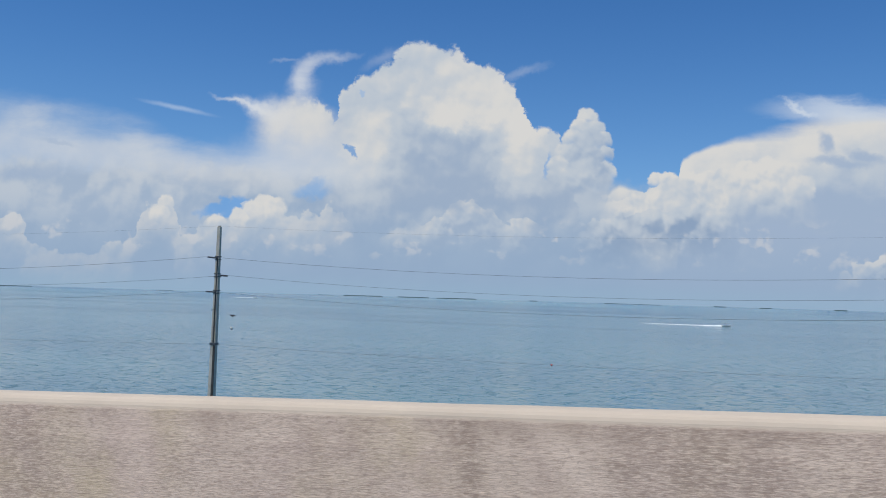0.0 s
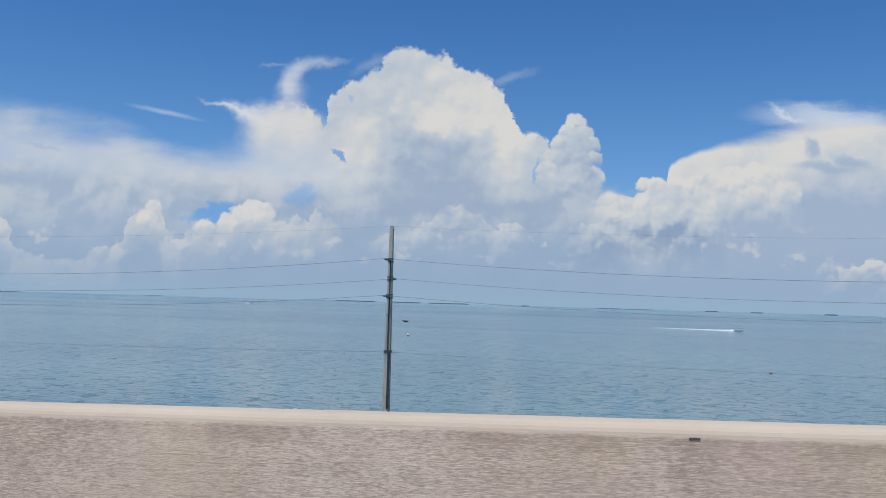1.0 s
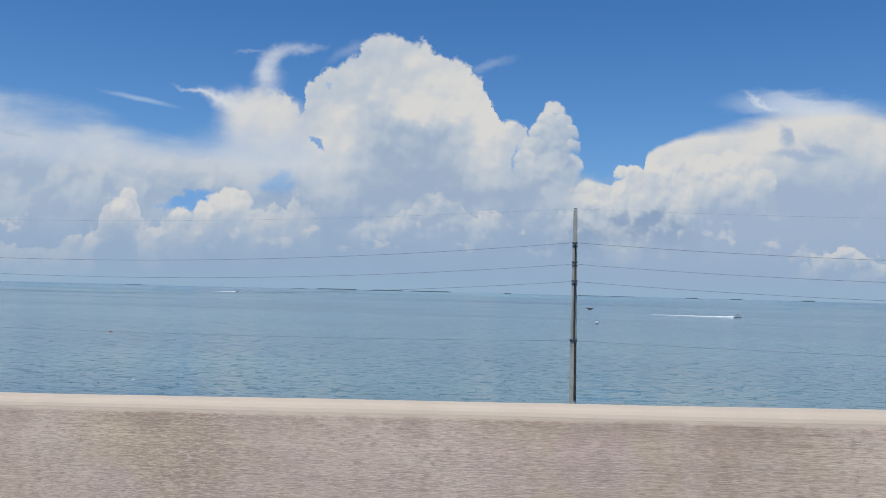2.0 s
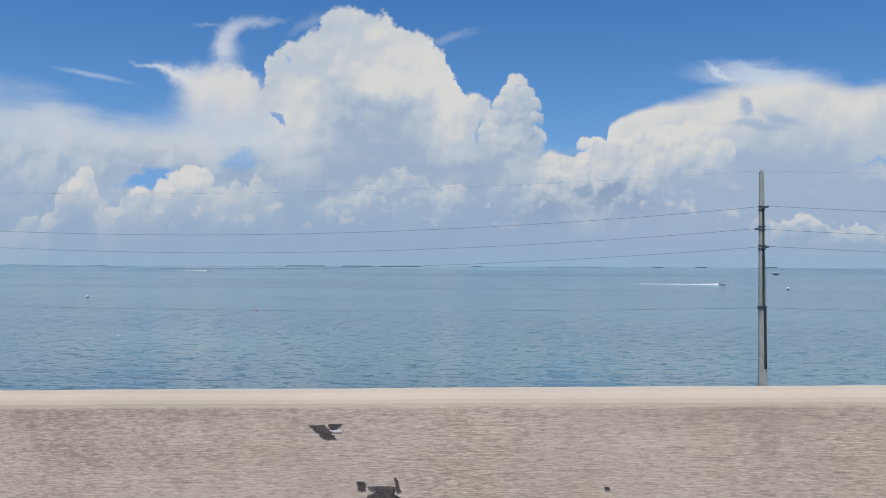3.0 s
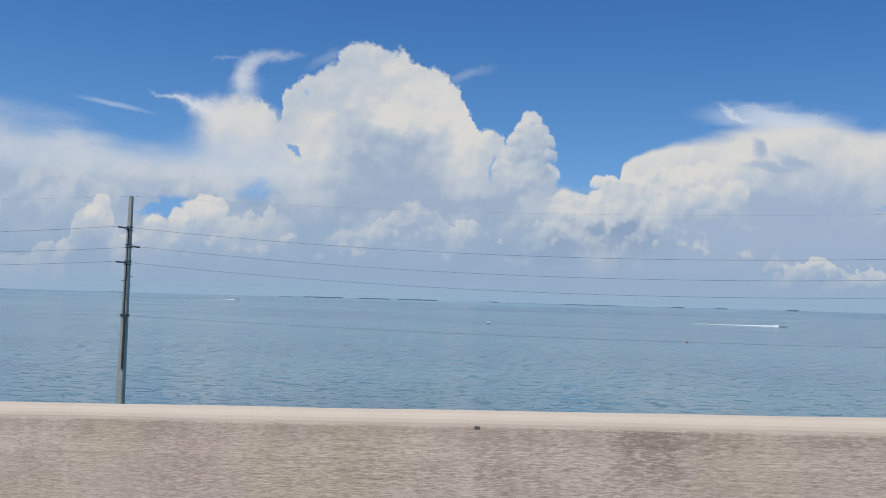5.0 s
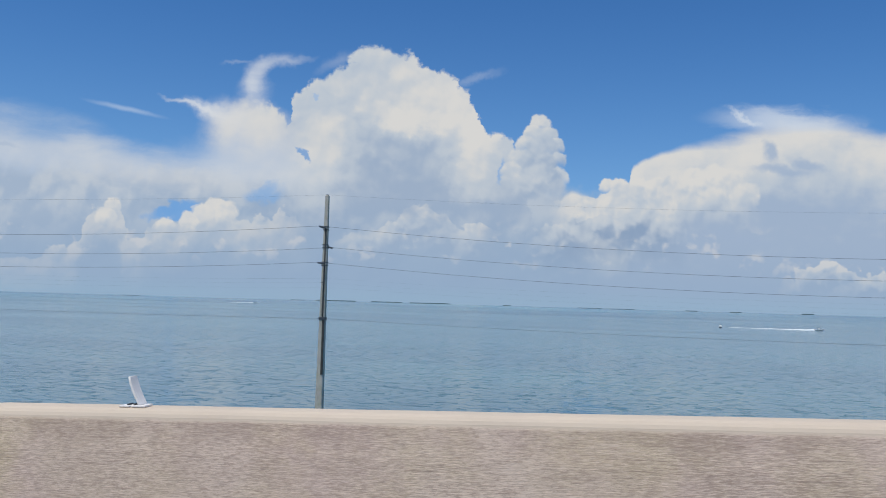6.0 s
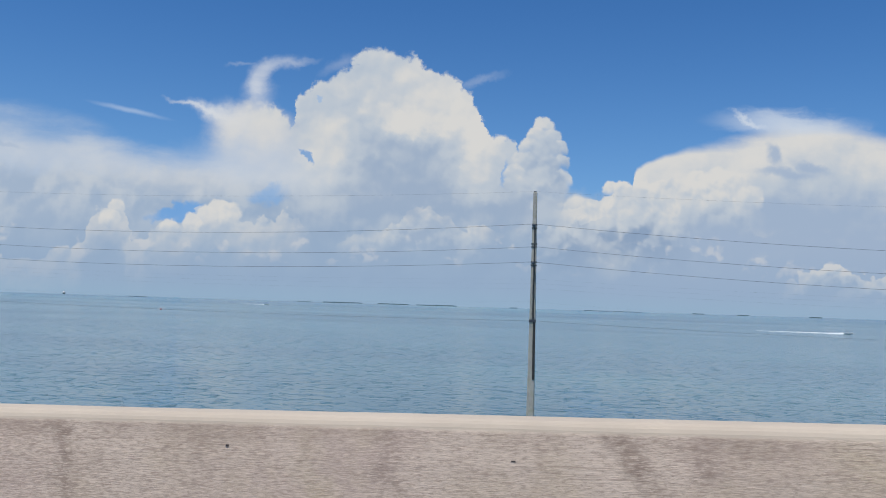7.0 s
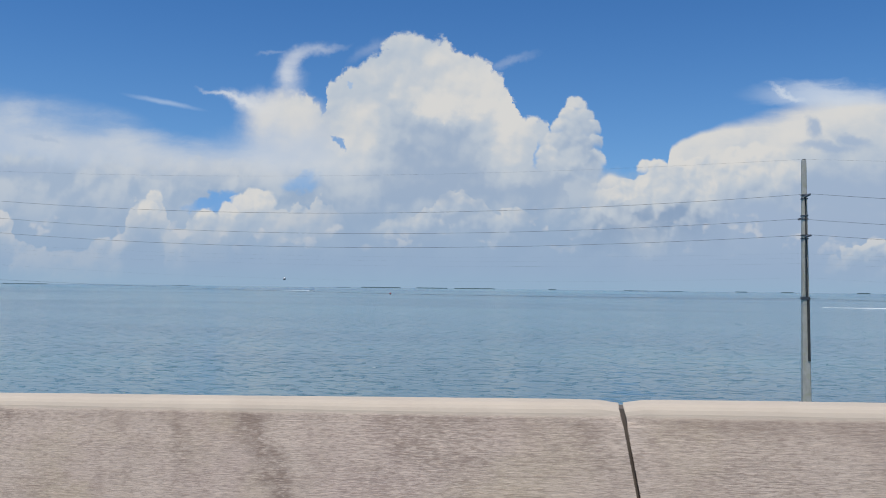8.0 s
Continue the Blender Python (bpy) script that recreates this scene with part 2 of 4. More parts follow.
for u, v, a, b, turn, dark in ((562, 283, 12, 19, 14, 0.85), (628, 262, 26, 9, -16, 0.85), (590, 248, 46, 9, -3, 0.8), (498, 129, 38, 9, -8, 0.7), (540, 122, 32, 7, -5, 0.7), (-868, 205, 66, 12, 3, 0.7), (-820, 262, 36, 4, -8, 0.4), (921, 318, 22, 26, 0, 0.8)):
    lay(w.mul(blob(u, v, a, b, turn, 0.6, scud), dark), (0.36, 0.46, 0.62))
lay(w.mul(blob(836, 198, 62, 6, 9, 0.6), 0.7), (0.22, 0.42, 0.74))
lay(w.mul(blob(900, 182, 90, 16, 9, 0.6), 0.5), (0.78, 0.79, 0.80))

# Heads of cumulus, one upon another, each lit from the upper left.
PU = w.add(U, w.add(w.mul(wx, 16.0), w.mul(rx, 12.0)))
PV = w.add(V, w.add(w.add(w.mul(wy, -14.0), w.mul(ry, 12.0)), w.mul(scallop, -6.0)))
lumps_near = w.add(w.mul(slope_small, 0.55), w.mul(soft_noise, 0.5))


def puff(u, v, r, base, contrast=0.22, solid=1.0, deep=SHADE):
    """One round head of cloud, fading out towards its foot."""
    x, y = w.mul(w.sub(PU, u), 1.0 / r), w.mul(w.sub(PV, v), 1.0 / r)
    d = w.m("SQRT", w.add(w.mul(x, x), w.mul(y, y)))
    lit = w.add(w.add(w.m("MULTIPLY_ADD", y, contrast, base), w.mul(x, -0.45 * contrast)), lumps_near)
    lay(w.mul(w.mul(w.ease(d, 1.10, 0.84), w.ease(y, -0.95, 0.15)), w.mul(front, solid)), shading(lit, deep))


def heap(points, reach, fade, bright=1.0, deep=SHADE, left=-5000.0, right=5000.0, solid=1.0, lumps=1.2):
    """A bank of low cumulus: bright heads over a base that fades into the haze."""
    h = w.sub(w.curve(Ud, points), Vh)
    lit = w.mul(w.add(w.ease(w.add(h, w.mul(w.sub(broad2, 0.5), 60.0)), reach, 0.0, 0.2, 0.95), w.mul(relief_small, lumps)), bright)
    edges = w.mul(w.ease(Ud, left - 40.0, left + 40.0), w.ease(Ud, right + 40.0, right - 40.0))
    lay(w.mul(w.mul(w.ease(h, -2.0, 3.0), w.ease(h, fade, fade * 0.2)), w.mul(w.mul(edges, solid), front)), shading(lit, deep))


lay(w.mul(blob(-494, 151, 50, 15, 6, 0.4), 0.85), (0.15, 0.37, 0.74))
heap([(-1400, 90), (-930, 120), (-921, 136), (-907, 141), (-888, 137), (-876, 122), (-868, 84), (-800, 66), (-724, 78), (-676, 88), (-664, 100), (-657, 140), (-645, 162), (-617, 171), (-597, 163), (-588, 140), (-580, 100), (-553, 100), (-546, 122), (-519, 135), (-493, 134), (-470, 142), (-463, 162), (-442, 170), (-427, 178), (-411, 172), (-392, 156), (-384, 140), (-352, 146), (-345, 152), (-330, 150), (-318, 158), (-300, 160), (-276, 150), (-262, 130), (-240, 100), (-180, 40)], 150.0, 112.0, 0.95, right=-285.0, solid=0.55, lumps=1.05)
heap([(-260, 30), (-242, 95), (-202, 118), (-162, 142), (-137, 138), (-102, 150), (-92, 167), (-72, 175), (-42, 173), (-11, 161), (9, 146), (38, 150), (78, 140), (117, 120), (150, 40)], 60.0, 100.0, 0.85, SHADE, -190.0, 70.0, w.ease(broad2, 0.36, 0.6, 0.1, 0.8))
heap([(120, 40), (138, 150), (157, 176), (186, 184), (216, 186), (246, 206), (264, 216), (279, 228), (298, 230), (310, 224), (325, 231), (352, 232), (370, 224), (390, 222), (409, 238), (448, 252), (486, 254), (514, 236), (533, 222), (543, 192), (571, 150), (618, 120), (680, 60)], 105.0, 120.0, 1.0, left=200.0, right=515.0, lumps=0.85)
heap([(110, 40), (133, 129), (157, 149), (196, 165), (255, 172), (294, 168), (352, 182), (376, 176), (410, 172), (419, 136), (445, 40)], 60.0, 120.0, 0.62, (0.27, 0.37, 0.53), 160.0, 395.0)
heap([(530, 20), (560, 50), (638, 88), (660, 93), (692, 87), (714, 75), (746, 83), (779, 77), (833, 60), (868, 70), (884, 110), (917, 126), (943, 126), (1000, 110), (1400, 90)], 32.0, 80.0, left=600.0)

# the slender tower, from its head down
for head in ((154, 322, 19, 0.62), (168, 302, 19, 0.44), (143, 302, 20, 0.56), (184, 284, 16, 0.44), (131, 282, 21, 0.56), (160, 276, 30, 0.30), (187, 258, 17, 0.38), (119, 256, 23, 0.56), (150, 245, 36, 0.24), (106, 232, 22, 0.56), (187, 228, 19, 0.56), (154, 208, 46, 0.24)):
    puff(*head)
# the bank on the right
for head in ((275, 214, 16, 0.80), (297, 215, 17, 0.85), (330, 215, 18, 0.80), (354, 213, 20, 0.80), (395, 218, 25, 0.70), (432, 228, 27, 0.85), (464, 232, 27, 0.85), (496, 225, 29, 0.80), (522, 204, 27, 0.70), (312, 194, 30, 0.60)):
    puff(*head, 0.16)
# the small tower and the bank on the left
for head in ((-608, 155, 17, 0.78), (-618, 134, 20, 0.72), (-425, 158, 19, 0.92), (-444, 146, 18, 0.88), (-404, 148, 23, 0.80), (-470, 130, 19, 0.82), (-510, 122, 17, 0.74)):
    puff(*head, 0.18, 0.92)

# Small bright heads low over the horizon, then haze.
band = w.mul(w.ease(V, 46.0, 84.0), w.ease(V, 160.0, 95.0))
heads = w.ease(w.add(w.noise(w.v("MULTIPLY", Q, (0.7, 1.0, 1.0)), 0.022, 4.0, 0.55), w.mul(relief_small, 0.3)), 0.56, 0.70)
lay(w.mul(w.mul(heads, band), 0.50), (0.70, 0.69, 0.69))
lay(w.mul(w.ease(V, 140.0, 0.0), 0.72), w.mix(w.ease(V, 40.0, 2.0), (0.30, 0.42, 0.59), (0.30, 0.44, 0.60)))
lay(w.mul(w.m("EXPONENT", w.mul(w.m("ABSOLUTE", V), -1 / 9.0)), 0.5), (0.305, 0.45, 0.605))
lay(w.ease(rise, -0.0033, -0.0046), (0.225, 0.39, 0.52))

back = world.node_tree.nodes["Background"]
w.wire(back.inputs["Color"], colour)
back.inputs["Strength"].default_value = 1.0

sun = new("sun", bpy.data.lights.new("sun", "SUN"))
sun.data.energy, sun.data.angle, sun.data.color = 3.9, radians(0.53), (1.0, 0.95, 0.87)
el, az = radians(SUN_ELEVATION), radians(SUN_TURN)
sun.matrix_world = look((0, 0, 60), (-math.sin(az) * math.cos(el), -math.cos(az) * math.cos(el), 60 - math.sin(el)))

# ---------------------------------------------------------------- materials


def material(name, rough=0.8, metal=0.0, ior=1.5):
    mt = bpy.data.materials.new(name)
    mt.use_nodes = True
    b = mt.node_tree.nodes["Principled BSDF"]
    b.inputs["Roughness"].default_value, b.inputs["Metallic"].default_value, b.inputs["IOR"].default_value = rough, metal, ior
    return mt, Nodes(mt.node_tree), b


def bump(n, b, height, strength, distance, normal=None):
    k = n.put("ShaderNodeBump")
    n.wire(k.inputs["Height"], height)
    k.inputs["Strength"].default_value, k.inputs["Distance"].default_value = strength, distance
    n.wire(k.inputs["Normal"], normal)
    n.wire(b.inputs["Normal"], k.outputs[0])
    return k.outputs[0]


def concrete_material(name, pale, mid, dark, stain=1.0, grain=1.0, cap=None):
    """Weathered concrete with comb marks along its run; cap: the colour of the smooth top."""
    mt, n, b = material(name, 0.9)
    at = n.put("ShaderNodeNewGeometry").outputs["Position"]
    x, y, z = n.split(at)
    z = n.add(z, n.mul(x, -0.0323))
    at = n.xyz(x, y, z)
    lean = n.xyz(n.add(x, n.mul(z, 0.2)), y, z)
    patches = n.noise(n.v("MULTIPLY", lean, (1.0, 1.0, 0.8)), 1.3, 5.0, 0.62, 0.6)
    runs = n.noise(n.v("MULTIPLY", lean, (1.0, 1.0, 0.16)), 2.6, 3.0, 0.55)
    mottled = n.noise(n.v("MULTIPLY", at, (0.6, 1.0, 1.0)), 14.0, 5.0, 0.7)
    combed = n.noise(n.v("MULTIPLY", at, (0.06, 1.0, 1.0)), 150.0, 3.0, 0.75)
    scores = n.noise(n.v("MULTIPLY", n.v("ADD", at, (3.0, 1.0, 7.0)), (0.022, 1.0, 1.0)), 230.0, 1.0, 0.5)
    fine = n.noise(n.v("MULTIPLY", at, (0.12, 1.0, 1.0)), 300.0, 2.0, 0.65)
    pits = n.noise(n.v("MULTIPLY", n.v("ADD", at, (8.0, 4.0, 1.0)), (0.4, 1.0, 1.0)), 85.0, 4.0, 0.7)
    warm = n.noise(n.v("ADD", lean, (31.0, 7.0, 3.0)), 2.2, 4.0, 0.6)
    c = n.mix(n.ease(patches, 0.34, 0.66), n.mix(n.ease(warm, 0.40, 0.60), tuple(q * f for q, f in zip(mid, (1.0, 0.96, 1.02))), tuple(q * f for q, f in zip(mid, (1.02, 1.03, 0.88)))), pale)
    c = n.mix(n.mul(n.mul(n.ease(runs, 0.50, 0.72), n.ease(patches, 0.75, 0.4, 0.25, 1.0)), 0.32 * stain), c, dark)
    c = n.mix(n.mul(n.ease(mottled, 0.47, 0.68), 0.30 * stain), c, dark)
    # blotches of grime and lime, some running down
    grime = n.noise(n.v("MULTIPLY", n.v("ADD", lean, (5.0, 2.0, 13.0)), (0.8, 1.0, 0.45)), 3.4, 6.0, 0.68, 0.8)
    c = n.mix(n.mul(n.ease(grime, 0.52, 0.66), 0.28 * stain), c, tuple(q * 1.15 for q in dark))
    lime = n.noise(n.v("MULTIPLY", n.v("ADD", lean, (17.0, 9.0, 4.0)), (1.0, 1.0, 0.4)), 2.0, 5.0, 0.6, 0.5)
    c = n.mix(n.mul(n.ease(lime, 0.54, 0.68), 0.45 * stain), c, tuple(min(0.8, q * 1.10) for q in pale))
    # stains and washed runs at their own places
    dirt = n.put("ShaderNodeAttribute", attribute_name="grime").outputs["Fac"]
    break_up = n.ramp(n.add(n.mul(mottled, 0.6), n.mul(pits, 0.4)), 0.42, 0.58, 0.4, 1.4)
    c = n.mix(n.m("MULTIPLY", n.mul(dirt, 1.0), n.mul(break_up, 1.45), clamp=True), c, tuple(q * 0.88 for q in dark))
    c = n.mix(n.m("MULTIPLY", n.mul(dirt, -1.0), n.mul(break_up, 1.45), clamp=True), c, tuple(min(0.8, q * 1.14) for q in pale))
    c = n.mix(n.mul(n.ease(pits, 0.52, 0.62), n.ease(patches, 0.30, 0.60, 0.14, 0.52 * grain)), c, dark)
    c = n.mix(n.mul(n.ease(pits, 0.46, 0.38), 0.35 * grain), c, tuple(min(0.8, q * 1.18) for q in pale))
    bare = n.ease(n.noise(n.v("ADD", lean, (2.0, 41.0, 6.0)), 1.1, 3.0, 0.5), 0.38, 0.62, 0.5, 1.0)
    c = n.mix(n.mul(n.mul(n.ease(combed, 0.50, 0.68), bare), 0.26 * grain), c, dark)
    c = n.mix(n.mul(n.mul(n.ease(fine, 0.50, 0.62), bare), 0.62 * grain), c, dark)
    c = n.mix(n.mul(n.mul(n.ease(fine, 0.48, 0.36), bare), 0.6 * grain), c, tuple(min(0.8, q * 1.22) for q in pale))
    c = n.mix(n.mul(n.mul(n.ease(scores, 0.62, 0.67), n.ease(warm, 0.46, 0.60, 0.0, 1.0)), 0.5 * grain), c, tuple(q * 0.8 for q in dark))
    depth = n.add(n.mul(fine, 0.5), n.add(n.mul(combed, 0.6), mottled))
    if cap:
        # the top: smooth and pale, down over the rounded edge
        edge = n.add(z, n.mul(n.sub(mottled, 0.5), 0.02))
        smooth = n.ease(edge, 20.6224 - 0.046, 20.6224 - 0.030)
        # a broken darker band just below the edge
        below_edge = n.mul(n.ease(n.add(edge, n.mul(n.sub(runs, 0.5), 0.16)), 20.6224 - 0.125, 20.6224 - 0.05), n.ease(grime, 0.40, 0.60, 0.05, 0.42))
        c = n.mix(below_edge, c, dark)
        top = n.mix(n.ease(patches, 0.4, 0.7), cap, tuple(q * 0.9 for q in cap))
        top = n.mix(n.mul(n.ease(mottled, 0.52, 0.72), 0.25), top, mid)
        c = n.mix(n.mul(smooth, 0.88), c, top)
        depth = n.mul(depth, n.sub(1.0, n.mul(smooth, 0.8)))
    n.wire(b.inputs["Base Color"], c)
    bump(n, b, depth, 0.5, 0.004)
    return mt


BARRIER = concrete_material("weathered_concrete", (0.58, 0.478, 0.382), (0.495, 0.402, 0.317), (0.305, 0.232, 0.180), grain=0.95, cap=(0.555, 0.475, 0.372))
DECK = concrete_material("road_concrete", (0.42, 0.40, 0.37), (0.34, 0.32, 0.30), (0.2, 0.19, 0.18))
POLE = concrete_material("pole_concrete", (0.50, 0.48, 0.41), (0.40, 0.38, 0.32), (0.20, 0.19, 0.16), 0.7, 0.4)


def plain_material(name, colour, rough=0.6, metal=0.0, size=8.0, change=0.25):
    mt, n, b = material(name, rough, metal)
    at = n.put("ShaderNodeNewGeometry").outputs["Position"]
    f = n.noise(at, size, 4.0, 0.6)
    n.wire(b.inputs["Base Color"], n.mix(n.ease(f, 0.35, 0.7), colour, tuple(c * (1 - change) for c in colour)))
    return mt


PATCH = plain_material("brown_mortar", (0.275, 0.172, 0.102), 0.9, size=4.0, change=0.5)
FILLER = plain_material("joint_filler", (0.15, 0.125, 0.105), 0.9)
# the shade inside chipped hollows, put into a dark colour
HOLLOW_SHADE = plain_material("dark_spall", (0.09, 0.075, 0.07), 0.95, size=60.0, change=0.5)
# white paint, and the highlight on a hollow's edge
PAINT_AND_HIGHLIGHT = plain_material("white_paint_run", (0.64, 0.61, 0.57), 0.8, size=40.0, change=0.15)
PLASTIC = plain_material("white_plastic", (0.80, 0.775, 0.73), 0.45, size=30.0, change=0.1)
BLACK = plain_material("black_rubber", (0.03, 0.03, 0.035), 0.6)
STEEL = plain_material("dull_steel", (0.12, 0.13, 0.14), 0.5, 0.6)
CABLE = plain_material("dark_cable", (0.045, 0.05, 0.06), 0.55, 0.3)
CONDUIT = plain_material("dark_conduit", (0.055, 0.055, 0.05), 0.8, size=2.0, change=0.6)
GLAZE = plain_material("grey_polymer", (0.13, 0.14, 0.16), 0.4)
RED = plain_material("red_paint", (0.55, 0.04, 0.03), 0.5)
BALLWHITE = plain_material("white_ball_paint", (0.7, 0.7, 0.68), 0.5)
GELCOAT = plain_material("white_gelcoat", (0.75, 0.75, 0.73), 0.3, size=2.0, change=0.05)
CANVAS = plain_material("dark_blue_canvas", (0.04, 0.06, 0.12), 0.8)
# leaf colour shifted to blue for the haze of distance
HAZY_MANGROVE = plain_material("mangrove_leaves", (0.05, 0.10, 0.115), 0.9, size=0.02, change=0.4)


def water_material():
    mt, n, b = material("sea_water", 0.10, ior=1.333)
    at = n.put("ShaderNodeNewGeometry").outputs["Position"]
    x, y, z = n.split(at)
    flat = n.xyz(x, y)
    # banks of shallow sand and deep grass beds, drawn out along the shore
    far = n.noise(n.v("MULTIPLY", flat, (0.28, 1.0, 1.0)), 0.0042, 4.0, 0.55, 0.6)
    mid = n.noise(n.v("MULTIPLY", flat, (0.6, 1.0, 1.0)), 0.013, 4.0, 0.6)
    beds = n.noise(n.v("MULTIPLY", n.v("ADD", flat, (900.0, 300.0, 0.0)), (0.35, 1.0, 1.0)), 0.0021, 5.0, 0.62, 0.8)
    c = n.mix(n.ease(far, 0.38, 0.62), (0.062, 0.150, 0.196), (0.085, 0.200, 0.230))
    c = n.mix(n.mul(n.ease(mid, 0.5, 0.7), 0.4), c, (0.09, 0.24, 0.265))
    # the bank colours also take in the haze, more towards the horizon
    hazed = n.ramp(y, 500.0, 2600.0)
    c = n.mix(n.mul(hazed, 0.85), c, n.mix(n.ease(beds, 0.40, 0.58), (0.022, 0.110, 0.215), (0.140, 0.330, 0.370)))
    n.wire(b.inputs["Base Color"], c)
    b.inputs["Specular IOR Level"].default_value = 0.5
    # breeze patches, a low swell, ripples, and wavelets that stand apart on the calm water
    breeze = n.ease(n.noise(n.v("MULTIPLY", flat, (1.0, 0.60, 1.0)), 0.022, 3.0, 0.5), 0.34, 0.64, 0.55, 1.0)
    swell = n.noise(n.v("MULTIPLY", flat, (0.4, 1.0, 1.0)), 0.18, 1.5, 0.5)
    ripple = n.noise(n.v("MULTIPLY", flat, (0.55, 1.0, 1.0)), 0.62, 2.5, 0.55)
    crest = n.noise(n.v("MULTIPLY", n.v("ADD", flat, (70.0, 20.0, 0.0)), (0.46, 1.0, 1.0)), 0.42, 2.0, 0.55)
    crest = n.mul(n.ease(crest, 0.59, 0.70), breeze)
    small = n.noise(n.v("MULTIPLY", n.v("ADD", flat, (15.0, 33.0, 0.0)), (0.6, 1.0, 1.0)), 0.85, 1.5, 0.5)
    small = n.mul(n.ease(small, 0.58, 0.70), breeze)
    height = n.add(n.add(n.mul(swell, 0.24), n.mul(ripple, n.mul(breeze, 0.13))), n.add(n.mul(crest, 0.85), n.mul(small, 0.30)))
    # the breeze ruffles the water more the farther it is from the bridge
    offshore = n.ramp(y, 200.0, 1800.0, 0.0, 0.08)
    n.wire(b.inputs["Roughness"], n.add(offshore, n.ease(far, 0.35, 0.6, 0.12, 0.09)))
    bump(n, b, height, 1.0, 0.75)
    return mt


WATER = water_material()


def foam_material():
    mt, n, b = material("foam", 0.9)
    at = n.put("ShaderNodeNewGeometry").outputs["Position"]
    f = n.noise(n.v("MULTIPLY", at, (0.25, 1.0, 1.0)), 0.9, 4.0, 0.6)
    n.wire(b.inputs["Base Color"], n.mix(f, (0.75, 0.78, 0.80), (0.6, 0.68, 0.72)))
    return mt


FOAM = foam_material()

# ---------------------------------------------------------------- building helpers
GRADE = 0.0323
DOWN = math.atan(GRADE)


def rail_z(x):
    """Height of the barrier's top along the falling bridge."""
    return 20.6224 + GRADE * x


def empty(name, x=0.0, y=0.0, z=0.0):
    ob = new(name)
    ob.location = (x, y, z)
    ob.empty_display_size = 0.2
    return ob


def part(name, bm, mt, parent=None, label="", smooth=False):
    """Links a bmesh as one mesh object, under a thing or a part."""
    me = bpy.data.meshes.new(name)
    bmesh.ops.recalc_face_normals(bm, faces=bm.faces)
    if smooth:
        for f in bm.faces:
            f.smooth = True
    bm.to_mesh(me)
    bm.free()
    me.materials.append(mt)
    ob = new(name, me)
    if parent:
        ob.parent = parent
    return tagged(ob, label)


def block(bm, x0, x1, y0, y1, z0, z1, bevel=0.0):
    made = bmesh.ops.create_cube(bm, size=1)["verts"]
    for v in made:
        v.co = ((x0 + x1) / 2 + v.co.x * (x1 - x0), (y0 + y1) / 2 + v.co.y * (y1 - y0), (z0 + z1) / 2 + v.co.z * (z1 - z0))
    if bevel:
        edges = {e for v in made for e in v.link_edges}
        bmesh.ops.bevel(bm, geom=list(edges), offset=bevel, segments=2, affect="EDGES", profile=0.6)
    return bm


def rod(bm, a, b, r0, r1=None, sides=10):
    a, b = Vector(a), Vector(b)
    q = (b - a).to_track_quat("Z", "Y").to_matrix().to_4x4()
    bmesh.ops.create_cone(bm, cap_ends=True, segments=sides, radius1=r0, radius2=r0 if r1 is None else r1, depth=(b - a).length, matrix=Matrix.Translation((a + b) / 2) @ q)
    return bm


def loft(bm, rings, caps=True):
    """Joins rings of equally many points into one skin."""
    rows = [[bm.verts.new(p) for p in ring] for ring in rings]
    for r0, r1 in zip(rows, rows[1:]):
        for i in range(len(r0)):
            j = (i + 1) % len(r0)
            bm.faces.new((r0[i], r0[j], r1[j], r1[i]))
    if caps:
        bm.faces.new(rows[0][::-1])
        bm.faces.new(rows[-1])
    return bm


# ---------------------------------------------------------------- sea, bridge deck
bm = bmesh.new()
bmesh.ops.create_grid(bm, x_segments=24, y_segments=24, size=9000)
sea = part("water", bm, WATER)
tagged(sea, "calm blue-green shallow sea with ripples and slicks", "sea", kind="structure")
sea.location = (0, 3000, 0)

X0, X1 = 62.0, -232.0


def along(bm, profile, x0, x1, step):
    """Draws a profile of (y, height over the barrier's top) along the bridge."""
    count = max(1, round(abs(x1 - x0) / step))
    rings = []
    for i in range(count + 1):
        x = x0 + (x1 - x0) * i / count
        rings.append([(x, y, rail_z(x) + z) for y, z in profile])
    return loft(bm, rings)


road = part("road", along(bmesh.new(), [(-9.6, -0.81), (-9.6, -1.05), (-7.4, -1.25), (-5.6, -3.2), (-1.2, -3.2), (0.6, -1.25), (2.96, -1.05), (2.96, -0.81)], X0, X1, 15.0), DECK)
tagged(road, "pale concrete bridge deck falling gently to the sea", "bridge deck", kind="structure")
far_wall = part("wall_south", along(bmesh.new(), [(-9.55, -0.806), (-9.55, 0.0), (-9.36, 0.0), (-9.3, -0.5), (-9.1, -0.806)], X0, X1, 15.0), BARRIER)
tagged(far_wall, "plain concrete barrier along the other side of the bridge", "barrier", kind="structure")
for i in range(-1, 6):
    x = -19.45 - 41.15 * i
    bm = bmesh.new()
    block(bm, x - 0.9, x + 0.9, -5.4, -1.4, -4.0, rail_z(x) - 3.15)
    tagged(part("pier", bm, DECK), "plain concrete pier under the bridge deck", "pier", kind="structure")

# ---------------------------------------------------------------- barrier along the sea side
BACK, WIDTH, HEIGHT = 2.682, 0.128, 0.806
LEAN = 0.21


